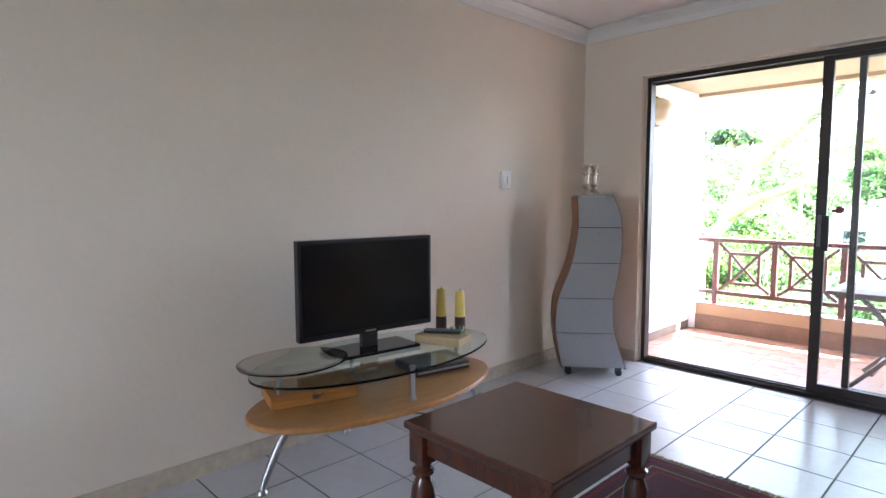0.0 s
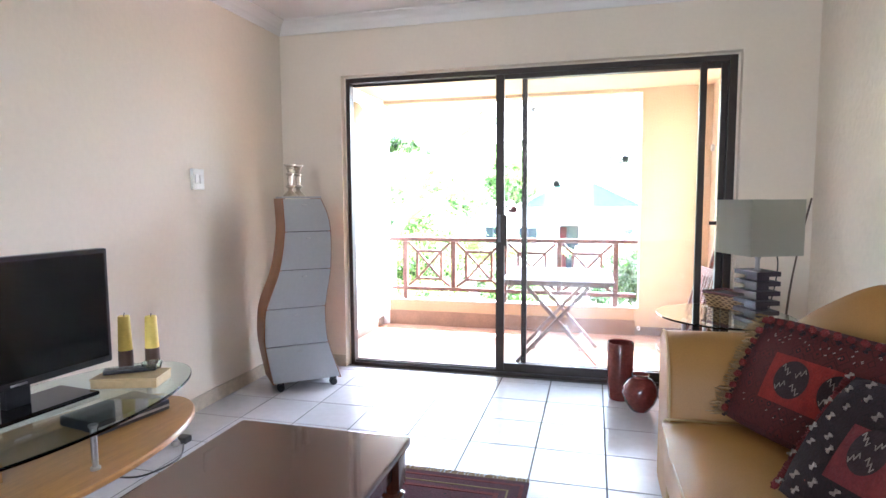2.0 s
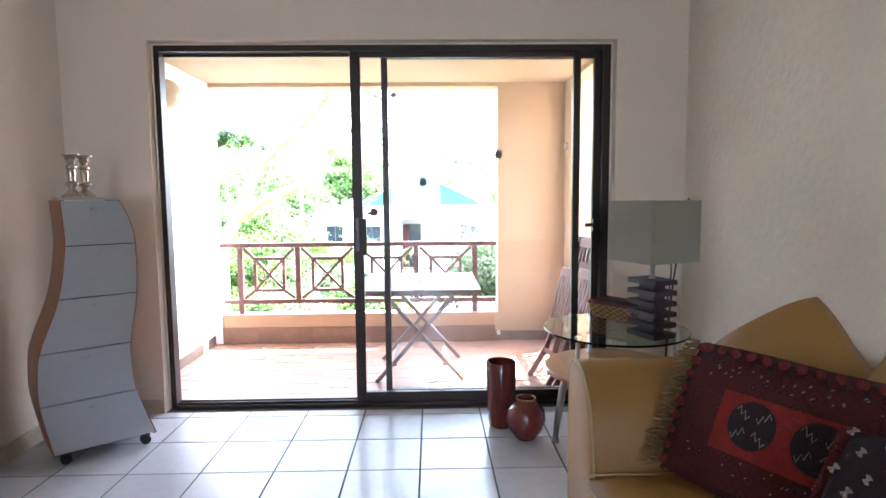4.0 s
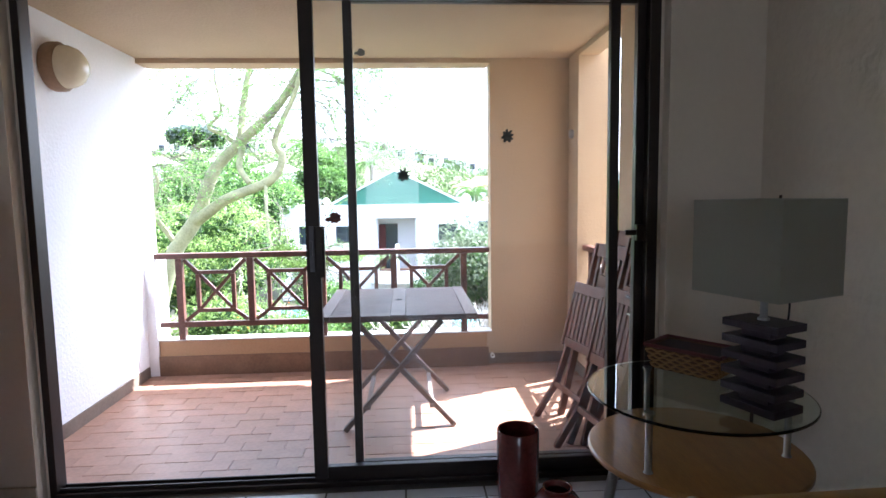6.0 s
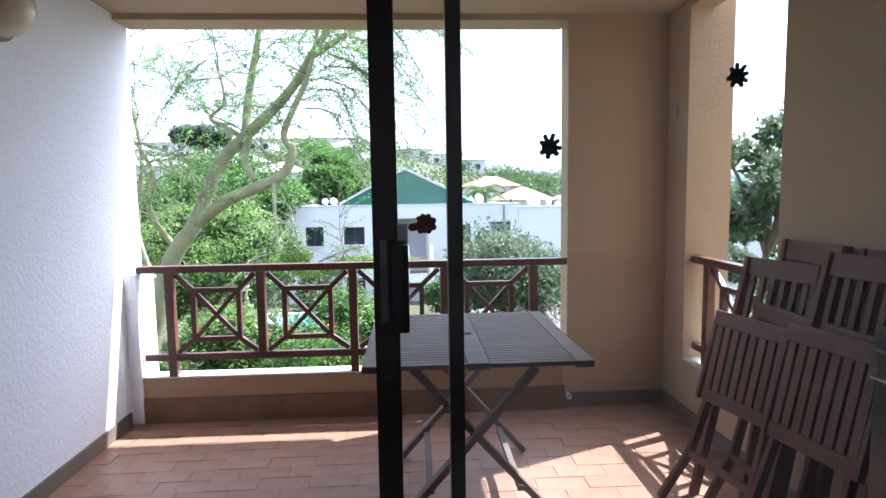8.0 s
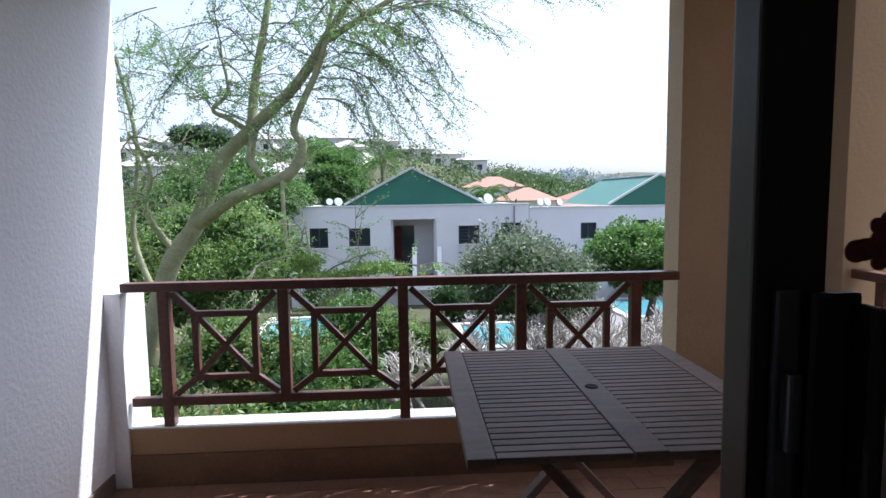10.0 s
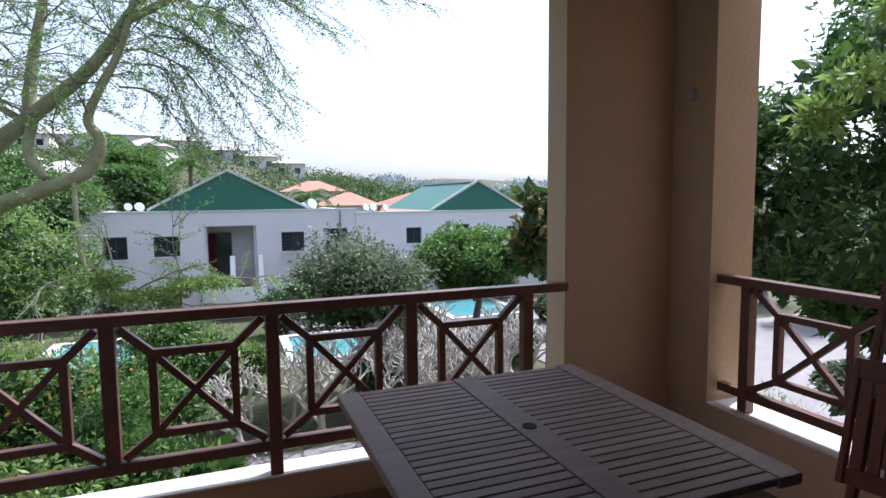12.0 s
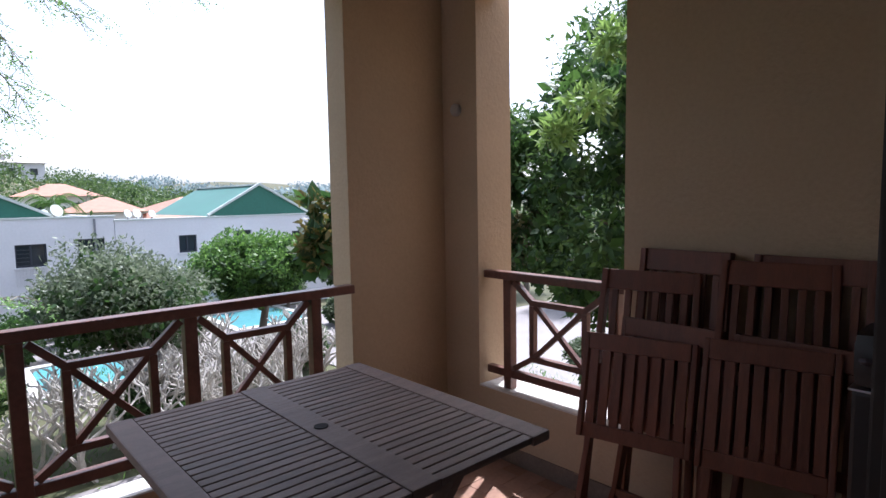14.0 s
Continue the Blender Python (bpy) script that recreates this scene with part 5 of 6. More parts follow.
# swimming pools
WATER = mat("pool_water", (0.12, 0.33, 0.36), 0.06, vary=0.15, scale=1.5, fine=6, bump=0.15)
COPING = mat("pale_pool_coping", (0.55, 0.53, 0.50), 0.7, vary=0.1)
for cx, cy, a, b in ((10.9, 23.3, 1.5, 1.8), (3.9, 18.7, 1.35, 1.5), (-3.4, 20.6, 1.2, 1.7)):
    z = land(cx, cy) + 0.05
    p = thing("swimming_pool", pose(cx, cy, z), "small turquoise swimming pool with pale coping", "swimming pool", "garden pools")
    bm = bmesh.new()
    oval(bm, 0, 0, a, b, 0.0, 0.05, power=6, edge=0.01)
    part("water", bm, WATER, p)
    for s in (-1, 1):
        bm = bmesh.new()
        box(bm, -a - 0.3, a + 0.3, min(s * b, s * (b + 0.3)), max(s * b, s * (b + 0.3)), 0.0, 0.09, 0.02)
        part("coping", bm, COPING, p)
        bm = bmesh.new()
        box(bm, min(s * a, s * (a + 0.3)), max(s * a, s * (a + 0.3)), -b, b, 0.0, 0.088, 0.02)
        part("coping", bm, COPING, p)


# ---- foliage ----
def leaves(name, clumps, count, size, aspect, material, parent, seed, hollow=0.55, droop=0.0, label=""):
    """Many single leaves scattered near the outside of overlapping clumps (x, y, z, rx, ry, rz)."""
    g_ = np.random.default_rng(seed)
    c = np.array(clumps, float)
    vol = (c[:, 3] * c[:, 4] * c[:, 5]) ** 0.67
    which = g_.choice(len(c), count, p=vol / vol.sum())
    d = g_.normal(size=(count, 3))
    d /= np.linalg.norm(d, axis=1)[:, None]
    r = hollow + (1 - hollow) * g_.random(count) ** 0.7
    r *= 1 + 0.16 * np.sin(d[:, 0] * 5 + which) * np.cos(d[:, 2] * 6 + which * 2.0)
    p = c[which, :3] + d * c[which, 3:] * r[:, None]
    ax = g_.normal(size=(count, 3)) + d * 0.6
    ax[:, 2] -= droop
    ax /= np.linalg.norm(ax, axis=1)[:, None]
    sd = np.cross(ax, g_.normal(size=(count, 3)))
    sd /= np.linalg.norm(sd, axis=1)[:, None]
    L = size * (0.6 + 0.8 * g_.random(count))[:, None]
    Wd = L * aspect
    v = np.stack([p, p + ax * L * 0.5 + sd * Wd * 0.5, p + ax * L, p + ax * L * 0.5 - sd * Wd * 0.5], 1).reshape(-1, 3)
    f = np.arange(count * 4).reshape(-1, 4)
    me = bpy.data.meshes.new(name)
    me.from_pydata(v.tolist(), [], f.tolist())
    me.materials.append(material)
    ob = new(name, me)
    if parent:
        ob.parent = parent
        tagged(ob, label)
    return ob


def blob(cx, cy, cz, r, n, seed, flat=0.8, spread=0.6, clump=(0.28, 0.5)):
    """Clumps that make up one crown."""
    q = random.Random(seed)
    out = []
    for k in range(n):
        while True:
            v = Vector((q.uniform(-1, 1), q.uniform(-1, 1), q.uniform(-1, 1)))
            if v.length < 1:
                break
        rr = r * q.uniform(*clump)
        out.append((cx + v.x * r * spread, cy + v.y * r * spread, cz + v.z * r * spread * flat, rr, rr, rr * q.uniform(0.6, 0.9)))
    return out


BARK = mat("grey_bark", (0.16, 0.13, 0.10), 0.9, vary=0.3, scale=8, fine=40, bump=0.6)
FEVER = mat("yellow_green_bark", (0.26, 0.265, 0.15), 0.8, vary=0.32, scale=5, fine=30, bump=0.4)
PALEBARK = mat("pale_grey_bark", (0.43, 0.40, 0.36), 0.85, vary=0.25, scale=9, fine=40, bump=0.4)
G_OLIVE = leafy("olive_leaves", (0.075, 0.105, 0.055), (0.22, 0.26, 0.165))
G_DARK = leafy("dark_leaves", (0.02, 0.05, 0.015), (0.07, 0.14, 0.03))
G_MID = leafy("green_leaves", (0.05, 0.12, 0.025), (0.17, 0.30, 0.065))
G_LIGHT = leafy("light_leaves", (0.11, 0.19, 0.04), (0.26, 0.38, 0.10))
G_FEVER = leafy("feathery_leaves", (0.10, 0.23, 0.05), (0.30, 0.47, 0.15))
ORANGE = leafy("orange_petals", (0.65, 0.16, 0.02), (0.80, 0.35, 0.05))


def trunk_up(bm, base, top, r0, r1, bend, seed):
    q = random.Random(seed)
    b_, t_ = Vector(base), Vector(top)
    pts = [b_.lerp(t_, k / 6) + Vector((q.uniform(-bend, bend), q.uniform(-bend, bend), 0)) * math.sin(math.pi * k / 6) for k in range(7)]
    tube(bm, smooth_line(pts, 3), [r0 + (r1 - r0) * i / 18 for i in range(19)], 9)


def bushy(name, label, category, x, y, cz, r, n, count, size, aspect, material, seed, flat=0.8, spread=0.62, group="", hollow=0.55, clump=(0.28, 0.5)):
    """A tree or shrub: trunk, limbs to its clumps, and a crown of single leaves."""
    zb = land(x, y)
    t_ = thing(name, pose(x, y, zb), label, category, group)
    bm = bmesh.new()
    trunk_up(bm, (0, 0, 0), (0.1, 0.05, cz - zb - r * 0.2), r * 0.07, r * 0.04, r * 0.06, seed)
    part("trunk", bm, BARK, t_, smooth=True)
    cl = blob(0, 0, cz - zb, r, n, seed, flat, spread, clump)
    for k, c in enumerate(cl[: min(7, n)]):
        bm = bmesh.new()
        a = Vector((0.05, 0.02, (cz - zb - r * 0.5) * 0.85))
        tube(bm, smooth_line([a, a.lerp(Vector(c[:3]), 0.5) + Vector((0, 0, 0.1 * r)), c[:3]], 3), [r * 0.035 - r * 0.022 * i / 6 for i in range(7)], 6)
        part("limb", bm, BARK, t_, smooth=True)
    leaves("crown", cl, count, size, aspect, material, t_, seed, hollow)["kind"] = "stuff"
    # dark-coloured core leaves stand in for the shade inside the crown
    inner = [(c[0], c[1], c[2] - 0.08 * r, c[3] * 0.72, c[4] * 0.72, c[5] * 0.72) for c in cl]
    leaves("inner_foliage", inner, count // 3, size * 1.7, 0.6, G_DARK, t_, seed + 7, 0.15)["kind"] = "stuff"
    return t_


bushy("olive_tree", "grey-green spreading olive-like tree below the balcony", "tree", 3.45, 13.0, -0.8, 2.1, 34, 24000, 0.10, 0.4, G_OLIVE, 21, 0.62)
bushy("round_tree", "dense round bright green garden tree", "tree", 7.75, 16.0, -0.62, 2.1, 110, 42000, 0.11, 0.5, G_MID, 22, 0.46, 0.78, clump=(0.15, 0.30))
bushy("shade_tree", "olive-green tree beside the driveway", "tree", 7.3, 8.4, 1.3, 1.25, 44, 7000, 0.10, 0.4, G_OLIVE, 36, 1.2, 0.85, hollow=0.3, clump=(0.16, 0.3))
bushy("garden_tree", "dark green garden tree by the pool", "tree", 11.6, 17.4, -1.1, 1.1, 18, 9000, 0.12, 0.45, G_OLIVE, 23)
bushy("broad_tree", "light green feathery tree beside the white house", "tree", -5.2, 17.0, -0.5, 3.0, 150, 26000, 0.11, 0.32, G_LIGHT, 24, 0.5, 0.95, hollow=0.3, clump=(0.09, 0.24))
bushy("broad_tree", "dark green tree in the garden corner", "tree", -7.6, 14.0, -0.9, 2.9, 120, 15000, 0.10, 0.35, leafy("yellow_green_leaves", (0.08, 0.14, 0.03), (0.29, 0.37, 0.09)), 25, 0.55, 0.95, hollow=0.3, clump=(0.09, 0.24))
bushy("broad_tree", "tall green tree behind the thorn tree", "tree", -7.5, 27.0, 1.0, 4.0, 120, 22000, 0.16, 0.4, G_MID, 26, 0.62, 0.9, hollow=0.35, clump=(0.12, 0.28))
bushy("shade_tree", "tall dense dark green broad-leaved tree beside the house", "tree", 7.9, 4.0, 1.75, 2.25, 130, 30000, 0.105, 0.34, leafy("shade_tree_leaves", (0.025, 0.06, 0.018), (0.13, 0.22, 0.055)), 27, 0.95, 0.95, hollow=0.3, clump=(0.13, 0.28))
bushy("shade_tree", "slender tree with brownish-green leaves over the driveway", "tree", 7.5, 6.0, 1.1, 0.95, 30, 3800, 0.12, 0.36, leafy("brownish_leaves", (0.06, 0.07, 0.03), (0.20, 0.18, 0.09)), 35, 1.6, 0.85, hollow=0.25, clump=(0.16, 0.32))
# sprays in a lighter leaf colour stand in for sun on the crown
leaves("light_sprays", [(5.25, 3.1, 2.1, 0.2, 0.26, 0.12), (5.2, 3.42, 1.85, 0.2, 0.2, 0.16), (5.3, 2.83, 2.62, 0.2, 0.22, 0.16)], 800, 0.13, 0.3, G_LIGHT, None, 28, 0.2)
tagged(bpy.data.objects["light_sprays"], "leaf sprays on the shade tree, coloured light green as if sunlit", "leaves", kind="stuff")
bushy("young_tree", "small reddish-green tree at the balcony corner", "tree", 5.2, 7.6, 0.75, 0.62, 14, 1000, 0.15, 0.4, leafy("reddish_leaves", (0.07, 0.08, 0.02), (0.22, 0.17, 0.05)), 29, 1.5, 0.7, hollow=0.3)

# thorn tree with yellow-green bark
fever = thing("thorn_tree", pose(0, 9.0, 0), "fever tree with yellow-green trunk and feathery crown", "tree")
base = land(-3.6, 9.0)
BOUGHS = [
    ([(-3.75, 0.1, base), (-3.55, 0, -1.6), (-3.1, 0, 0.05), (-2.6, 0, 0.82), (-2.2, 0, 1.75), (-1.66, 0, 2.3), (-0.92, -0.1, 2.97), (-0.4, -0.2, 3.7), (0.12, -0.3, 4.4), (0.7, -0.4, 5.2)], 0.185, 0.03),
    ([(-1.68, 0, 2.28), (-1.62, 0.1, 3.03), (-1.4, 0.1, 4.08), (-1.25, 0.2, 5.2)], 0.085, 0.035),
    ([(-2.62, 0, 0.78), (-2.35, -0.15, 0.93), (-1.87, -0.3, 1.22), (-1.05, -0.4, 1.55), (-0.82, -0.4, 1.97), (-0.94, -0.4, 2.3), (-0.5, -0.5, 3.2), (-0.25, -0.5, 4.2)], 0.125, 0.03),
    ([(-1.64, -0.05, 2.2), (-1.64, -0.3, 1.8), (-1.45, -0.4, 1.5)], 0.07, 0.05),
    ([(-1.75, 0, 2.25), (-2.05, 0.1, 2.45), (-2.3, 0.1, 2.6), (-2.05, 0.1, 2.9), (-2.2, 0.2, 3.6)], 0.05, 0.02),
    ([(-0.42, -0.2, 3.6), (0.43, -0.4, 4.05), (1.3, -0.5, 4.5)], 0.06, 0.025),
    ([(-1.15, -0.4, 1.5), (-1.08, -0.7, 0.9), (-0.95, -0.9, 0.35), (-0.45, -1.1, 0.1), (0.4, -1.3, 0.2)], 0.035, 0.012),
    ([(-2.95, 0, 0.3), (-3.3, -0.2, 1.0), (-3.15, -0.3, 1.6), (-3.4, -0.4, 2.2)], 0.06, 0.02),
    ([(-3.3, 0, -0.4), (-3.7, 0.2, 0.6), (-3.6, 0.3, 2.0), (-3.9, 0.4, 3.5)], 0.055, 0.025),
]
for k, (pts, r0, r1) in enumerate(BOUGHS):
    line = smooth_line(pts, 6)
    bm = bmesh.new()
    tube(bm, line, [r0 + (r1 - r0) * i / (len(line) - 1) for i in range(len(line))], 10)
    part("trunk" if k == 0 else "limb", bm, FEVER, fever, smooth=True)
q = random.Random(77)
twigs = bmesh.new()
lv, lf = [], []


def leaflets(p, d, n):
    """A feathery leaf: small pairs along a stalk."""
    for i in range(n):
        c = p + d * (0.02 * i) + Vector((q.gauss(0, 0.02), q.gauss(0, 0.02), q.gauss(0, 0.015)))
        a = Vector((q.gauss(0, 1), q.gauss(0, 1), q.gauss(0, 0.5))).normalized() * q.uniform(0.03, 0.052)
        b = a.cross(Vector((q.gauss(0, 1), q.gauss(0, 1), q.gauss(0, 1)))).normalized() * 0.010
        i0 = len(lv)
        lv.extend([tuple(c), tuple(c + a * 0.5 + b), tuple(c + a), tuple(c + a * 0.5 - b)])
        lf.append((i0, i0 + 1, i0 + 2, i0 + 3))


def twig(p, d, length, r, level, leaf_n):
    n = 5
    pts = [p]
    for i in range(n):
        d = (d + Vector((q.gauss(0, 0.22), q.gauss(0, 0.22), q.gauss(0, 0.16) - 0.07))).normalized()
        pts.append(pts[-1] + d * length / n)
    tube(twigs, pts, [r * (1 - 0.7 * i / n) for i in range(n + 1)], 4)
    for i in range(1, n + 1):
        if level > 0:
            for _ in range(2):
                e = (d + Vector((q.gauss(0, 0.7), q.gauss(0, 0.7), q.gauss(0, 0.45)))).normalized()
                twig(pts[i], e, length * q.uniform(0.35, 0.6), r * 0.5, level - 1, leaf_n)
        elif leaf_n:
            leaflets(pts[i], d, leaf_n)


for k, (pts, r0, r1) in enumerate(BOUGHS):
    line = smooth_line(pts, 6)
    lo_ = (34, 8, 30, 99, 10, 4, 12, 8, 8)[k]
    for j in range(lo_, len(line), 3):
        for _ in range(3 if k in (1, 5) else 2):
            d = Vector((q.gauss(0.15, 0.8), q.gauss(-0.1, 0.6), q.gauss(0.25, 0.4))).normalized()
            twig(line[j], d, q.uniform(0.8, 1.7), 0.014, 1, 8)
for _ in range(16):
    p = Vector((q.uniform(-3.4, -1.2), q.uniform(-0.5, 0.4), q.uniform(3.0, 4.6)))
    twig(p, Vector((q.uniform(-0.8, 0.6), q.gauss(0, 0.4), q.gauss(-0.15, 0.3))).normalized(), q.uniform(0.8, 1.5), 0.010, 1, 8)
for _ in range(13):
    p = Vector((q.uniform(-0.8, 1.0), q.uniform(-0.6, 0.2), q.uniform(3.0, 4.6)))
    twig(p, Vector((q.uniform(0.3, 1), q.gauss(0, 0.4), q.gauss(-0.25, 0.3))).normalized(), q.uniform(0.8, 1.5), 0.010, 1, 6)
# long hanging branches
HANG = [((-0.2, 3.6), (1.1, 2.1)), ((0.1, 3.9), (1.55, 2.5)), ((-0.3, 3.2), (0.9, 1.9)), ((0.5, 4.0), (3.4, 4.0)), ((0.5, 4.1), (1.5, 2.9)), ((-0.4, 3.0), (0.3, 2.2)), ((0.6, 4.0), (2.2, 3.6)), ((-0.2, 3.4), (1.4, 2.3)), ((-2.2, 3.5), (-3.2, 2.2)), ((0.2, 3.8), (1.2, 3.2)), ((-0.6, 2.7), (0.4, 1.75))]
for (ax, az), (bx, bz) in HANG:
    dy = q.uniform(-0.9, 0.1)
    a, b = Vector((ax, -0.25, az)), Vector((bx, dy, bz))
    line = smooth_line([a, a.lerp(b, 0.3) + Vector((0.1, 0, 0.22)), a.lerp(b, 0.65) + Vector((0.05, 0, 0.16)), b], 6)
    tube(twigs, line, [0.016 - 0.012 * i / (len(line) - 1) for i in range(len(line))], 5)
    for i in range(3, len(line)):
        t_ = (line[i] - line[i - 1]).normalized()
        for _ in range(3):
            twig(line[i], (t_ + Vector((q.gauss(0, 0.5), q.gauss(0, 0.5), q.gauss(-0.1, 0.35)))).normalized(), q.uniform(0.2, 0.55), 0.005, 0, 1 if q.random() < 0.6 else 5)
tagged(part("twigwork", twigs, mat("grey_thorn_twigs", (0.19, 0.165, 0.13), 0.85, vary=0.3), fever), kind="stuff")
me = bpy.data.meshes.new("crown")
me.from_pydata(lv, [], lf)
me.materials.append(G_FEVER)
cr = new("crown", me)
cr.parent = fever
tagged(cr, kind="stuff")
leaves("spray", [(-0.3, -1.2, 0.05, 0.5, 0.3, 0.09), (0.35, -1.3, 0.18, 0.45, 0.3, 0.07), (-0.75, -1.0, 0.25, 0.3, 0.3, 0.1)], 4500, 0.06, 0.3, G_LIGHT, fever, 31, 0.1)

# bare frangipani shrubs
def forked(name, x, y, seed, height, label):
    zb = land(x, y)
    t_ = thing(name, pose(x, y, zb), label, "shrub", "bare frangipani shrubs")
    w = random.Random(seed)
    bm = bmesh.new()

    def grow(p, d, length, r, level):
        mid = p + d * length * 0.5 + Vector((w.gauss(0, 0.03), w.gauss(0, 0.03), 0))
        e = p + d * length
        tube(bm, [p, mid, e], [r, r * 0.92, r * 0.85], 6)
        if level == 0:
            return
        for _ in range(2 if w.random() < 0.6 else 3):
            s_ = Vector((w.gauss(0, 0.55), w.gauss(0, 0.55), w.uniform(0.1, 0.6)))
            grow(e, (d * 0.75 + s_).normalized(), length * w.uniform(0.68, 0.85), r * 0.78, level - 1)
    for k in range(3):
        grow(Vector((w.gauss(0, 0.16), w.gauss(0, 0.16), 0)), Vector((w.gauss(0, 0.45), w.gauss(0, 0.45), 1)).normalized(), height * 0.29, 0.042, 4)
    tagged(part("branching", bm, PALEBARK, t_, smooth=True), kind="stuff")


for k, (x, y, h) in enumerate(((2.4, 10.9, 2.35), (3.6, 10.8, 2.3), (4.8, 11.2, 2.4), (6.0, 10.9, 2.35), (7.2, 11.6, 2.3), (3.0, 12.0, 2.5), (1.7, 11.7, 2.2), (5.4, 12.3, 2.5), (4.2, 10.7, 2.2), (6.6, 12.6, 2.5), (5.5, 10.7, 2.3), (2.9, 10.7, 2.2), (8.0, 11.0, 2.3), (1.2, 10.8, 2.0), (4.1, 12.1, 2.5))):
    forked("frangipani_shrub", x, y, 40 + k, h, "bare grey forked frangipani shrub below the balcony")

# flowering shrubs under the balcony
for k, (x, y, cz, r) in enumerate(((-1.5, 6.3, -1.8, 1.1), (-0.75, 7.4, -1.75, 1.05), (-2.7, 6.6, -1.6, 1.1), (-0.6, 9.0, -1.9, 1.1), (-1.9, 9.0, -1.4, 1.3), (-3.9, 7.6, -1.3, 1.3), (0.5, 12.2, -2.0, 1.2), (-0.7, 11.8, -1.7, 1.4))):
    b_ = bushy("flowering_shrub", "green garden shrub with orange flowers", "shrub", x, y, cz, r, 16, 6500, 0.09, 0.35, G_MID if k % 2 else G_LIGHT, 60 + k, 0.8, group="shrubs under the balcony")
    leaves("blossom", blob(0, 0, cz - land(x, y) + 0.1, r * 0.95, 8, 80 + k), 28, 0.06, 0.8, ORANGE, b_, 90 + k, 0.8, label="small orange flowers")["kind"] = "stuff"
for k, (x, y, cz, r) in enumerate(((-0.75, 6.3, -2.2, 0.6), (-2.2, 5.8, -2.3, 0.6), (0.1, 8.1, -2.5, 0.55))):
    bushy("leafy_plant", "low garden plant with broad yellow-green leaves", "plant", x, y, cz, r, 20, 900, 0.24, 0.28, G_LIGHT, 150 + k, 0.7, 0.85, group="broad-leaved plants", hollow=0.2)
for k, (x, y, cz, r) in enumerate(((4.4, 24.2, -2.6, 1.3), (7.0, 20.3, -3.1, 0.9), (12.4, 19.4, -3.1, 0.8), (7.0, 23.0, -3.2, 0.8), (-3.0, 24.0, -2.7, 1.3), (15.0, 19.0, -2.2, 1.9), (11.4, 7.0, -2.3, 0.8), (10.5, 5.2, -2.3, 0.9), (17.0, 15.5, -1.6, 1.7), (20.5, 14.0, -1.2, 2.2), (23.0, 18.5, -1.0, 2.6), (2.6, 21.3, -2.75, 1.1), (4.4, 21.8, -2.6, 1.2), (6.2, 21.5, -2.75, 1.1), (8.6, 25.0, -2.9, 1.1), (11.0, 25.7, -2.8, 1.2), (13.2, 25.0, -2.7, 1.2), (3.6, 11.6, -2.5, 0.9), (8.3, 14.4, -2.7, 0.9))):
    bushy("garden_shrub", "dark green garden shrub beside the lawn", "shrub", x, y, cz, r, 14, 4500, 0.11, 0.45, G_DARK if k % 2 else G_OLIVE, 110 + k, 0.8, group="far garden shrubs")
leaves("grass_tufts", [(x_, y_, land(x_, y_) + 0.05, 0.7, 0.7, 0.12) for x_, y_ in [(random.Random(k).uniform(-6, 14), random.Random(k + 500).uniform(5, 24)) for k in range(160)]], 14000, 0.14, 0.12, G_MID, None, 140, 0.1, -1.2)
tagged(bpy.data.objects["grass_tufts"], "tufts of grass and groundcover in the garden", "grass", kind="stuff")

# ---- neighbouring white house with green gables ----
HWALL = mat("lilac_white_render", (0.70, 0.68, 0.70), 0.85, vary=0.06, scale=0.8, fine=12, bump=0.2)
GREEN = mat("green_roof_sheet", (0.03, 0.15, 0.105), 0.42, vary=0.15, scale=0.8, fine=10, bump=0.1)
WHITEW = mat("white_paint", (0.82, 0.81, 0.80), 0.7, vary=0.05, scale=2)
TERRA_F = mat("brown_clay_tiles", (0.20, 0.10, 0.06), 0.7, vary=0.25, scale=6)
TRIM = mat("pale_roof_trim", (0.55, 0.58, 0.55), 0.6, vary=0.08)
WINF = mat("dark_window_frame", (0.03, 0.035, 0.05), 0.5, vary=0.2)
WING = mat("dark_window_glass", (0.03, 0.04, 0.05), 0.08, vary=0.3, scale=0.6, bump=0)
GREYR_PIPE = mat("grey_downpipe", (0.22, 0.22, 0.24), 0.6)
CURTAIN = mat("red_curtain", (0.16, 0.03, 0.03), 0.9, vary=0.3, scale=6, stretch=(8, 8, 1))


def pierced(bm, x0, x1, z0, z1, y0, y1, holes):
    """A wall along x with rectangular holes through it, in one connected mesh."""
    cx = sorted({x0, x1, *[h[0] for h in holes], *[h[1] for h in holes]})
    cz = sorted({z0, z1, *[h[2] for h in holes], *[h[3] for h in holes]})
    vs, fs = {}, []
    for a, b in zip(cx, cx[1:]):
        for lo_, hi in zip(cz, cz[1:]):
            mx, mz = (a + b) / 2, (lo_ + hi) / 2
            if any(h[0] < mx < h[1] and h[2] < mz < h[3] for h in holes):
                continue
            for k in ((a, lo_), (b, lo_), (b, hi), (a, hi)):
                if k not in vs:
                    vs[k] = bm.verts.new((k[0], y0, k[1]))
            fs.append(bm.faces.new((vs[a, lo_], vs[b, lo_], vs[b, hi], vs[a, hi])))
    r = bmesh.ops.extrude_face_region(bm, geom=fs)
    bmesh.ops.translate(bm, vec=(0, y1 - y0, 0), verts=[v for v in r["geom"] if isinstance(v, bmesh.types.BMVert)])


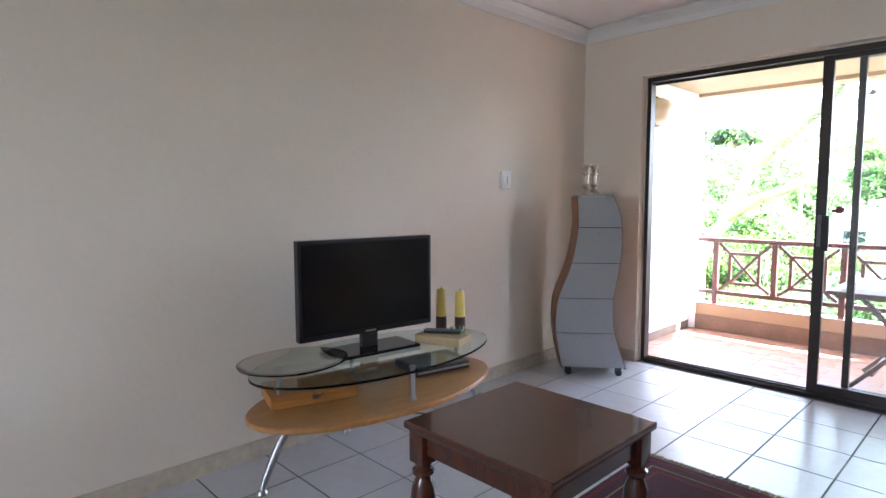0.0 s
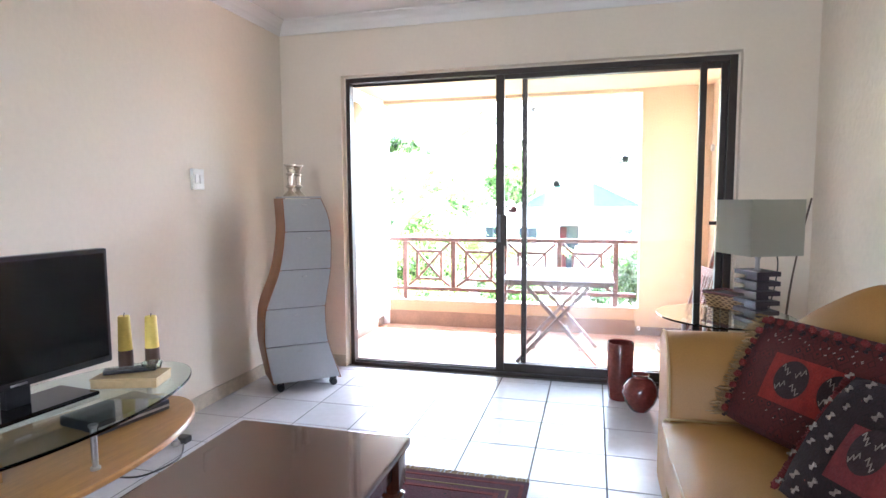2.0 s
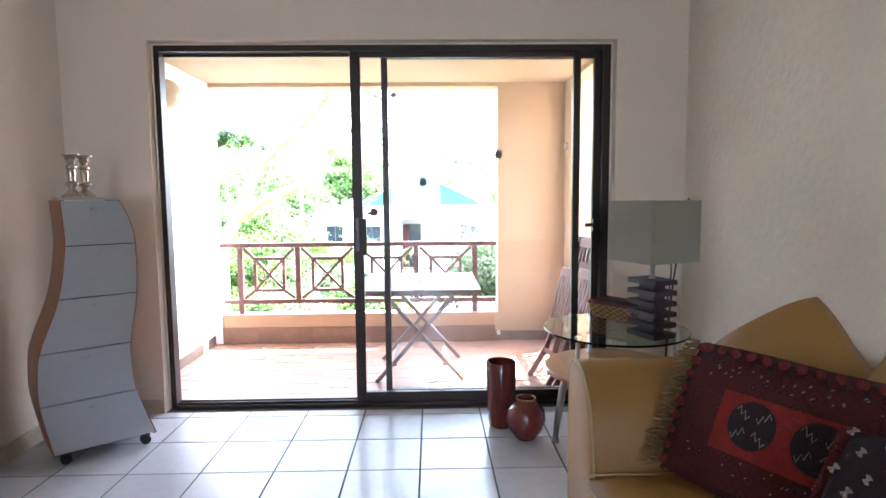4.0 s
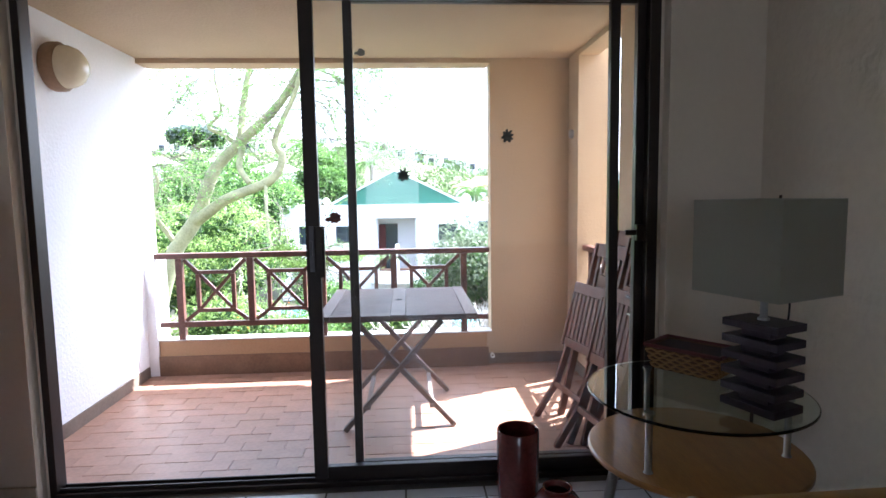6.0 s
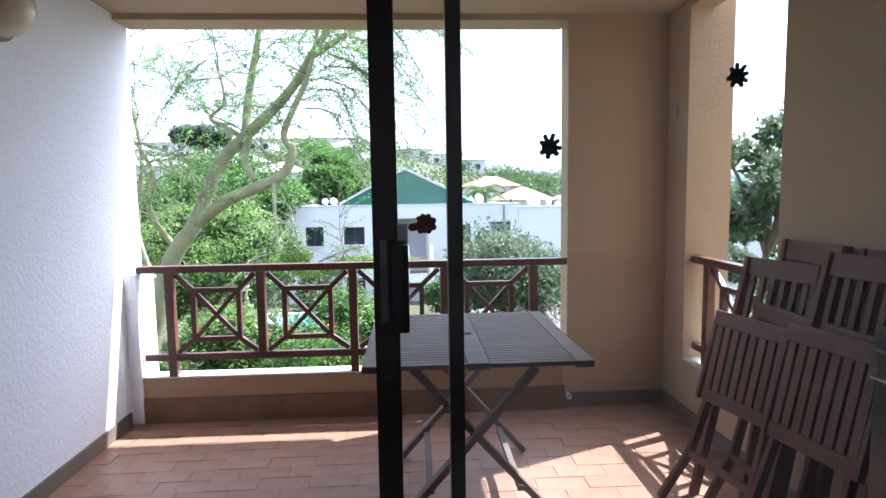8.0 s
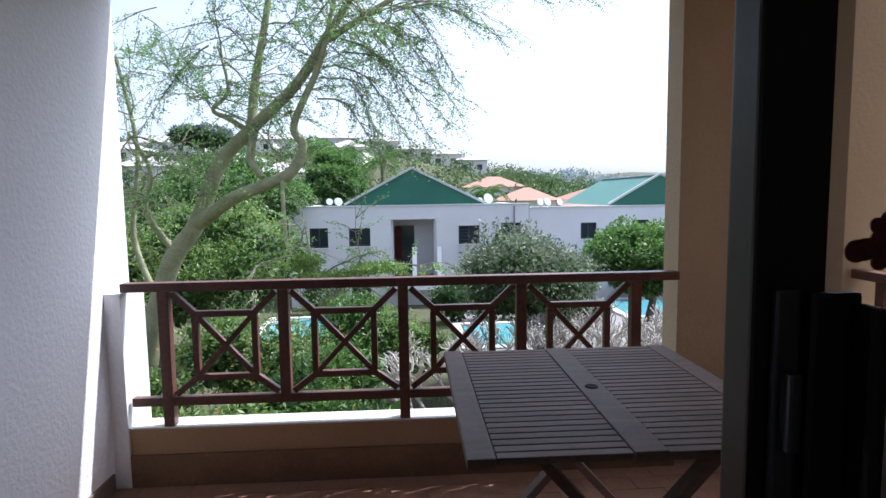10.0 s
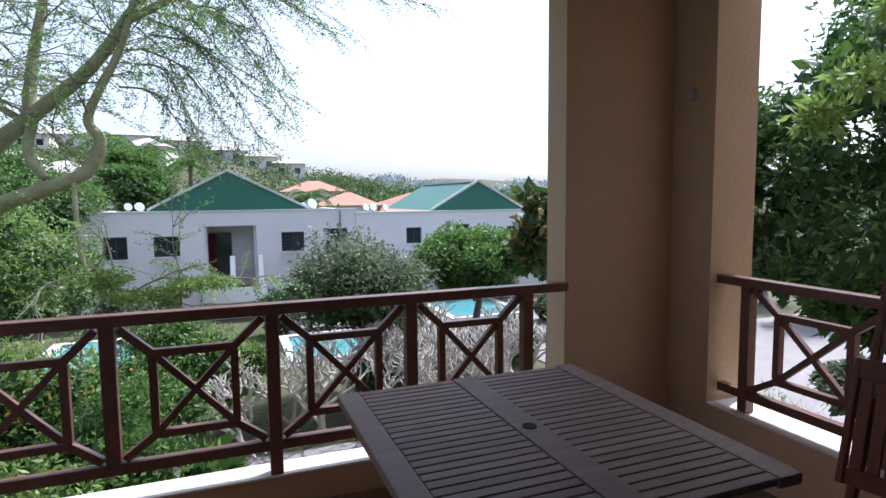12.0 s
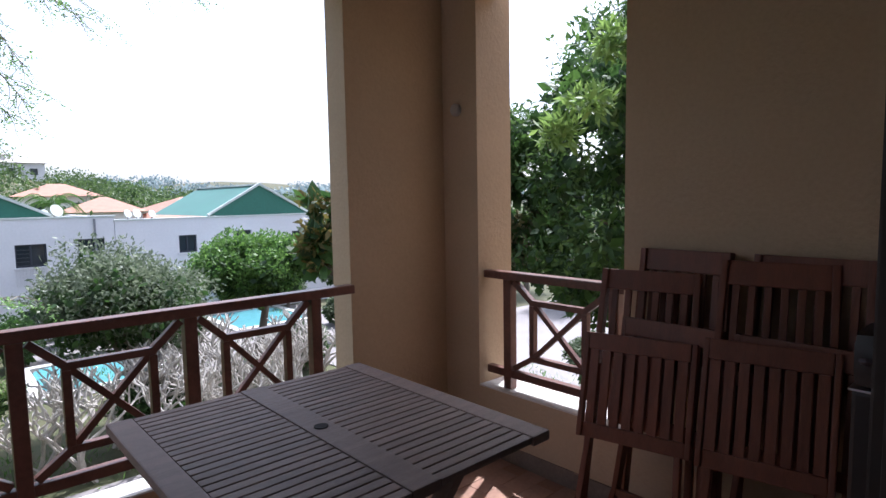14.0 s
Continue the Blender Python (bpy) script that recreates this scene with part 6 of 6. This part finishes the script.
def far_window(parent, x0, x1, z0, z1, y, bars):
    w_ = new("window")
    w_.parent = parent
    bm = bmesh.new()
    f = 0.06
    box(bm, x0, x1, y, y + 0.08, z0, z0 + f)
    box(bm, x0, x1, y, y + 0.08, z1 - f, z1)
    box(bm, x0, x0 + f, y, y + 0.08, z0 + f, z1 - f)
    box(bm, x1 - f, x1, y, y + 0.08, z0 + f, z1 - f)
    box(bm, (x0 + x1) / 2 - 0.03, (x0 + x1) / 2 + 0.03, y, y + 0.08, z0 + f, z1 - f)
    for k in range(bars):
        zz = z0 + f + (z1 - z0 - 2 * f) * (k + 1) / (bars + 1)
        box(bm, x0 + f, (x0 + x1) / 2 - 0.03, y - 0.01, y + 0.02, zz - 0.015, zz + 0.015)
    part("frame", bm, WINF, w_)
    bm = bmesh.new()
    box(bm, x0 + f, x1 - f, y + 0.05, y + 0.07, z0 + f, z1 - f)
    part("pane", bm, WING, w_)
    bm = bmesh.new()
    box(bm, x0 - 0.06, x1 + 0.06, y - 0.2, y + 0.03, z0 - 0.06, z0, 0.01)
    part("sill", bm, HWALL, w_)


def lattice(parent, x0, x1, z0, z1, y):
    bm = bmesh.new()
    n = 9
    for k in range(n + 1):
        x = x0 + (x1 - x0) * k / n
        box(bm, x - 0.018, x + 0.018, y, y + 0.04, z0, z1)
    for k in range(6):
        z = z0 + (z1 - z0) * k / 5
        box(bm, x0 - 0.018, x1 + 0.018, y + 0.005, y + 0.035, z - 0.02, z + 0.02)
    part("lattice", bm, HWALL, parent, "white breeze-block lattice")


def gable(parent, x0, x1, apex, z0, z1, y0, y1):
    """A ridge roof whose ridge runs away from the viewer, with pale barge boards."""
    bm = bmesh.new()
    a = [bm.verts.new(p) for p in ((x0, y0, z0), (x1, y0, z0), (apex, y0, z1))]
    b = [bm.verts.new(p) for p in ((x0, y1, z0), (x1, y1, z0), (apex, y1, z1))]
    bm.faces.new(a)
    bm.faces.new(b[::-1])
    for i in range(3):
        j = (i + 1) % 3
        bm.faces.new((a[i], b[i], b[j], a[j]))
    r_ = part("roof", bm, GREEN, parent, "green sheet gable roof")
    for s in (x0, x1):
        bm = bmesh.new()
        bar(bm, (s, y0 - 0.06, z0 + 0.05), (apex, y0 - 0.06, z1 + 0.07), 0.1, 0.14, (0, 1, 0), 0.01)
        part("barge_board", bm, TRIM, r_, "pale barge board")
    bm = bmesh.new()
    bar(bm, (apex, y0 - 0.05, z1 + 0.03), (apex, y1, z1 + 0.03), 0.2, 0.08, bevel=0.01)
    part("ridge_cap", bm, TRIM, r_, "pale ridge capping")


HY = 26.0
for label, x0, x1, ptop, wins, rec, gab in (
    ("white rendered two-storey house with green gable and recessed balcony", -4.75, 6.28, 0.70,
     [(-3.85, -3.0, -1.15, -0.24, 0), (-2.06, -1.08, -1.1, -0.27, 1), (2.99, 3.97, -1.08, -0.23, 4), (4.98, 5.91, -0.62, -0.13, 0), (-3.9, -2.8, -3.5, -2.6, 0), (3.0, 4.0, -3.6, -2.7, 0), (-2.0, -1.1, -3.6, -2.7, 0)],
     (-0.13, 1.95, -2.67, 0.10), (-2.25, 4.22, 0.88, 2.4)),
    ("white rendered two-storey house with a long green roof", 6.3, 19.0, 0.52,
     [(8.73, 9.49, -0.95, -0.19, 0), (14.07, 14.79, -0.97, -0.27, 0), (11.2, 12.0, -0.7, -0.1, 0), (16.2, 17.0, -0.95, -0.25, 0), (8.7, 9.5, -3.5, -2.6, 0), (11.2, 12.2, -3.5, -2.6, 0)],
     None, (10.1, 15.15, 12.6, 1.99))):
    zb = land((x0 + x1) / 2, HY) - 0.3
    h = thing("white_house", pose(0, HY, 0), label, "house")
    holes = [w[:4] for w in wins] + ([rec] if rec else [])
    bm = bmesh.new()
    pierced(bm, x0, x1, zb, ptop, 0.0, 0.25, holes)
    part("front_wall", bm, HWALL, h)
    bm = bmesh.new()
    box(bm, x0, x0 + 0.25, 0.25, 9.0, zb, ptop)
    part("side_wall", bm, HWALL, h)
    bm = bmesh.new()
    box(bm, x1 - 0.25, x1, 0.25, 9.0, zb, ptop)
    part("side_wall", bm, HWALL, h)
    bm = bmesh.new()
    box(bm, x0 + 0.25, x1 - 0.25, 0.25, 9.0, ptop - 0.35, ptop - 0.2)
    part("flat_roof", bm, PAVE, h)
    bm = bmesh.new()
    box(bm, x0 + 0.25, x1 - 0.25, 1.6, 1.8, zb, ptop - 0.35)
    part("inner_wall", bm, HWALL, h)
    bm = bmesh.new()
    box(bm, x0 - 0.04, x1 + 0.04, -0.04, 0.29, ptop, ptop + 0.07, 0.01)
    part("parapet_cap", bm, TRIM, h)
    for w in wins:
        far_window(h, *w[:4], 0.12, w[4])
    gable(h, gab[0], gab[1], gab[2], ptop + 0.071, gab[3], 0.3, 8.5)
    if rec:
        lattice(h, -2.05, -1.1, -1.75, -1.17, -0.04)
        lattice(h, 3.0, 3.95, -1.75, -1.15, -0.04)
        bm = bmesh.new()
        for s in (rec[0], rec[1]):
            box(bm, s - 0.1, s + 0.1, 0.25, 1.6, rec[2], rec[3])
        box(bm, rec[0], rec[1], 0.25, 1.6, rec[2] - 0.2, rec[2])
        part("recess", bm, HWALL, h)
        bm = bmesh.new()
        box(bm, 0.05, 0.95, 1.5, 1.59, rec[2], -0.25)
        part("balcony_door", bm, WING, h, "dark glass balcony door")
        bm = bmesh.new()
        folds = [[bm.verts.new((-0.02 + 0.018 * k, 1.46 + 0.02 * (-1) ** k, z)) for k in range(20)] for z in (rec[2] + 0.1, -0.3)]
        for k in range(19):
            bm.faces.new((folds[0][k], folds[0][k + 1], folds[1][k + 1], folds[1][k]))
        part("curtain", bm, CURTAIN, h, "dark red curtain")
        bm = bmesh.new()
        for px in (0.94, 2.08):
            bm = bmesh.new()
            bar(bm, (px, 0.0, -1.2), (px - 0.02, -0.68, rec[2] + 0.15), 0.13, 0.2, (1, 0, 0), 0.02)
            part("balcony_pier", bm, WHITEW, h, "slanting white balcony pier")
        bm = bmesh.new()
        box(bm, -0.1, 1.95, -0.02, 1.58, rec[2] + 0.002, rec[2] + 0.06)
        part("balcony_floor", bm, TERRA_F, h, "brown tiled balcony floor")
        bm = bmesh.new()
        box(bm, 0.15, 1.8, -0.40, -0.05, rec[2] - 0.1, rec[2] + 0.28, 0.03)
        part("planter", bm, TERRA_F, h, "brown planter behind the parapet")
        bm = bmesh.new()
        seg = 20
        arc = []
        for k in range(seg + 1):
            a = math.pi * (1 + k / seg)
            c_, s_ = math.cos(a), math.sin(a)
            arc.append([bm.verts.new((0.95 + ra * c_, rb * s_, z)) for ra, rb, z in ((1.35, 0.75, rec[2] - 0.41), (1.35, 0.75, rec[2] + 0.21), (1.25, 0.65, rec[2] + 0.21), (1.25, 0.65, rec[2] - 0.41))])
        for p_, n_ in zip(arc, arc[1:]):
            for i in range(4):
                bm.faces.new((p_[i], p_[(i + 1) % 4], n_[(i + 1) % 4], n_[i]))
        bm.faces.new(arc[0])
        bm.faces.new(arc[-1][::-1])
        part("bowed_parapet", bm, WHITEW, h, "white bowed balcony parapet")
        bm = bmesh.new()
        box(bm, 5.55, 5.62, -0.06, -0.002, zb, ptop - 0.05, 0.01)
        part("downpipe", bm, GREYR_PIPE, h)
for x, z, s, y in ((4.55, 0.95, 0.25, 1.2), (4.25, 0.85, 0.16, 2.0), (7.05, 0.75, 0.18, 1.0), (7.45, 0.75, 0.2, 1.2), (8.0, 0.72, 0.17, 1.0), (-2.6, 0.9, 0.2, 1.0), (-3.1, 0.9, 0.17, 1.6)):
    d = thing("satellite_dish", pose(x, HY + y, z), "small white satellite dish on the roof", "satellite dish", "dishes on the roofs")
    bm = bmesh.new()
    lathe(bm, [(s, 0.0), (s * 0.8, -0.05), (s * 0.4, -0.09), (0.02, -0.10), (0.02, -0.115), (s * 0.4, -0.105), (s * 0.82, -0.065), (s * 1.01, -0.01)], 20)
    bmesh.ops.transform(bm, matrix=pose(0, 0, 0.05, 70, 0, 25), verts=bm.verts)
    part("bowl", bm, TRIM, d, smooth=True)
    bm = bmesh.new()
    tube(bm, [(0, 0.08, 0.0), (0, 0.1, -0.5)], 0.03, 8)
    part("mast", bm, WINF, d)


# ---- hillside houses and woods ----
def hill_house(x, y, w, d, hgt, roofmat, wallmat, label, group, hip=1.0):
    z = land(x, y) - 0.5
    h = thing("hill_house", pose(x, y, z, 0, 0, random.Random(int(x * 7 + y)).uniform(-14, 14)), label, "house", group)
    holes = []
    n = max(2, int(w / 3))
    for f in range(int(hgt // 2.8)):
        for k in range(n):
            cx = -w / 2 + w * (k + 0.5) / n
            holes.append((cx - 0.6, cx + 0.6, 1.2 + 2.8 * f, 2.4 + 2.8 * f))
    bm = bmesh.new()
    pierced(bm, -w / 2, w / 2, 0, hgt, 0, 0.25, holes)
    part("wall", bm, wallmat, h)
    for s_ in (-w / 2, w / 2 - 0.25):
        bm = bmesh.new()
        box(bm, s_, s_ + 0.25, 0.25, d, 0, hgt)
        part("wall", bm, wallmat, h)
    for a in holes:
        bm = bmesh.new()
        box(bm, a[0], a[1], 0.12, 0.2, a[2], a[3])
        part("window", bm, WING, h)
    bm = bmesh.new()
    o = 0.6
    lo4 = [bm.verts.new(p) for p in ((-w / 2 - o, -o, hgt), (w / 2 + o, -o, hgt), (w / 2 + o, d + o, hgt), (-w / 2 - o, d + o, hgt))]
    r1 = [bm.verts.new(p) for p in ((-w / 2 + d * 0.45 * hip, d / 2, hgt + d * 0.22), (w / 2 - d * 0.45 * hip, d / 2, hgt + d * 0.22))]
    bm.faces.new((lo4[0], lo4[1], r1[1], r1[0]))
    bm.faces.new((lo4[1], lo4[2], r1[1]))
    bm.faces.new((lo4[2], lo4[3], r1[0], r1[1]))
    bm.faces.new((lo4[3], lo4[0], r1[0]))
    bm.faces.new(lo4[::-1])
    part("roof", bm, roofmat, h)


TERRA = mat("terracotta_roof_tiles", (0.37, 0.20, 0.14), 0.8, vary=0.2, scale=1.5, fine=12, bump=0.4)
GREYR = mat("grey_roof_tiles", (0.42, 0.39, 0.38), 0.8, vary=0.2, scale=1.5, fine=12, bump=0.4)
CREAMW = mat("cream_render", (0.78, 0.76, 0.70), 0.85, vary=0.08, scale=1.0)
for x, y, w, d, hh in ((14.2, 66, 7, 7, 3.4), (21.0, 62, 7, 7, 3.0), (25.5, 70, 8, 7, 3.4), (12.5, 80, 8, 7, 3.2)):
    hill_house(x, y, w, d, hh, TERRA, CREAMW, "cream house with a hipped terracotta tile roof", "houses on the slope")
for k, (x, y, w) in enumerate(((-52, 128, 16), (-36, 132, 12), (-30, 140, 14), (-58, 112, 14), (-16, 138, 9), (-6, 136, 8), (2, 134, 8), (9, 132, 7), (15, 131, 7), (-27, 96, 9), (-40, 92, 10), (-18, 84, 8), (-46, 140, 12), (-12, 112, 8))):
    hill_house(x, y, w, 8, 3.4 if k % 3 else 3.0, GREYR, CREAMW if k % 2 else HWALL, "pale house high on the wooded hillside", "houses on the ridge")
bushy("leafy_tree", "bright green leafy tree behind the white house", "tree", -3.9, 36.0, 2.2, 2.2, 60, 14000, 0.16, 0.42, G_MID, 161, 1.0, 0.8, hollow=0.35, clump=(0.16, 0.32))
# haze on the ridge tree is mixed into its grey-green leaf colour
bushy("umbrella_tree", "dark flat-topped tree on the ridge", "tree", -38.5, 112, 13.4, 5.6, 80, 9000, 0.6, 0.5, leafy("haze_greyed_ridge_leaves", (0.09, 0.125, 0.105), (0.17, 0.215, 0.18)), 160, 0.2, 0.85, clump=(0.16, 0.3))
wood = []
q = random.Random(5)
while len(wood) < 1500:
    x, y = q.uniform(-110, 90), q.uniform(40, 175)
    if abs(x - 17) < 13 and 56 < y < 76:
        continue
    r = q.uniform(1.2, 3.0) * (0.62 if -62 < x < 20 and 104 < y < 131 else 1.0)
    wood.append((x, y, land(x, y) + r * 0.5, r, r, r * q.uniform(0.7, 1.1)))
leaves("hillside_woods", wood, 170000, 0.55, 0.5, leafy("woodland_leaves", (0.035, 0.075, 0.02), (0.12, 0.18, 0.06)), None, 6, 0.6)
tagged(bpy.data.objects["hillside_woods"], "dense green woods covering the hillside", "woods", kind="stuff")
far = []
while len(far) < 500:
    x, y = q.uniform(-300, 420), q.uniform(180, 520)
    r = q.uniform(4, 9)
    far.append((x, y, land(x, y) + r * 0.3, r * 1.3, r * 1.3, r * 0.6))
# the blue-grey leaf colour has the haze of distance put into it
leaves("distant_woods", far, 40000, 2.2, 0.6, leafy("haze_tinted_leaves", (0.18, 0.24, 0.25), (0.26, 0.33, 0.34)), None, 7, 0.6)
tagged(bpy.data.objects["distant_woods"], "green woods on distant hills, leaf colour paled for haze", "woods", kind="stuff")


def palm(x, y, top, spread, seed):
    zb = land(x, y)
    p = thing("palm_tree", pose(x, y, zb), "tall palm tree with arching green fronds", "tree", "palms on the slope")
    bm = bmesh.new()
    trunk_up(bm, (0, 0, 0), (0.2, 0.1, top - zb), 0.2, 0.14, 0.15, seed)
    part("trunk", bm, BARK, p, smooth=True)
    w = random.Random(seed)
    for k in range(15):
        a = 2 * math.pi * k / 15 + w.uniform(-0.2, 0.2)
        up = w.uniform(0.1, 1.6)
        pts = [Vector((math.cos(a) * spread * t_, math.sin(a) * spread * t_, top - zb + spread * (up * t_ - 1.3 * t_ * t_))) for t_ in (0, 0.2, 0.4, 0.6, 0.8, 1.0)]
        bm = bmesh.new()
        tube(bm, pts, [0.03, 0.028, 0.024, 0.02, 0.014, 0.006], 5)
        for i in range(len(pts) - 1):
            for s_ in range(4):
                c = pts[i].lerp(pts[i + 1], s_ / 4)
                for sd in (-1, 1):
                    o = Vector((-math.sin(a) * sd, math.cos(a) * sd, -0.5)) * spread * 0.24 + Vector((math.cos(a), math.sin(a), 0)) * spread * 0.12
                    v = [bm.verts.new(c), bm.verts.new(c + o * 0.5 + Vector((0, 0, 0.04))), bm.verts.new(c + o), bm.verts.new(c + o * 0.5 - Vector((math.cos(a), math.sin(a), 0)) * 0.06)]
                    bm.faces.new(v)
        part("frond", bm, G_MID, p)


palm(-3.9, 40, 4.2, 2.2, 1)
palm(-1.5, 44, 3.8, 2.0, 2)
palm(7.6, 50, 1.3, 2.0, 3)
palm(-6.5, 46, 5.0, 2.4, 4)


# ---- pieces of floors ----
tile = box_mesh("tile", TILE, 0.3245, 0.3245, 0.01, 0.0015)
TX, TY, TS = 1.117, -0.745, 0.3325
fl = bpy.data.objects["floor"]
places = []
cut = []
for i in range(-5, 7):
    for j in range(-17, 3):
        cx, cy = TX + TS * (i + 0.5), TY + TS * (j + 0.5)
        x0, x1, y0, y1 = max(cx - 0.16225, X0), min(cx + 0.16225, X1), max(cy - 0.16225, YB), min(cy + 0.16225, -0.001)
        if x1 - x0 < 0.02 or y1 - y0 < 0.02:
            continue
        if x1 - x0 > 0.32 and y1 - y0 > 0.32:
            places.append((cx, cy, -0.005))
        else:
            cut.append((x0, x1, y0, y1))
pieces("tile", tile, places, fl)
for x0, x1, y0, y1 in cut:
    bm = bmesh.new()
    box(bm, x0, x1, y0, y1, -0.01, 0.0, 0.0015)
    part("tile", bm, TILE, fl)
paver = box_mesh("paver", BRICK, 0.2515, 0.1135, 0.012, 0.0012)
bf = bpy.data.objects["balcony_floor"]
row = 0
y = BY0 + 0.06
places = []
while y < 2.44:
    x = BX0 + 0.13 - (0.127 if row % 2 else 0.0)
    while x < BX1 + 0.1:
        if x - 0.125 > BX0 - 0.14 and x + 0.125 < BX1 + 0.14:
            places.append((x, y, FLOOR_B - 0.0055 + 0.0012 * math.sin(row * 3.1 + x * 11)))
        x += 0.254
    y += 0.116
    row += 1
pieces("paver", paver, places, bf)
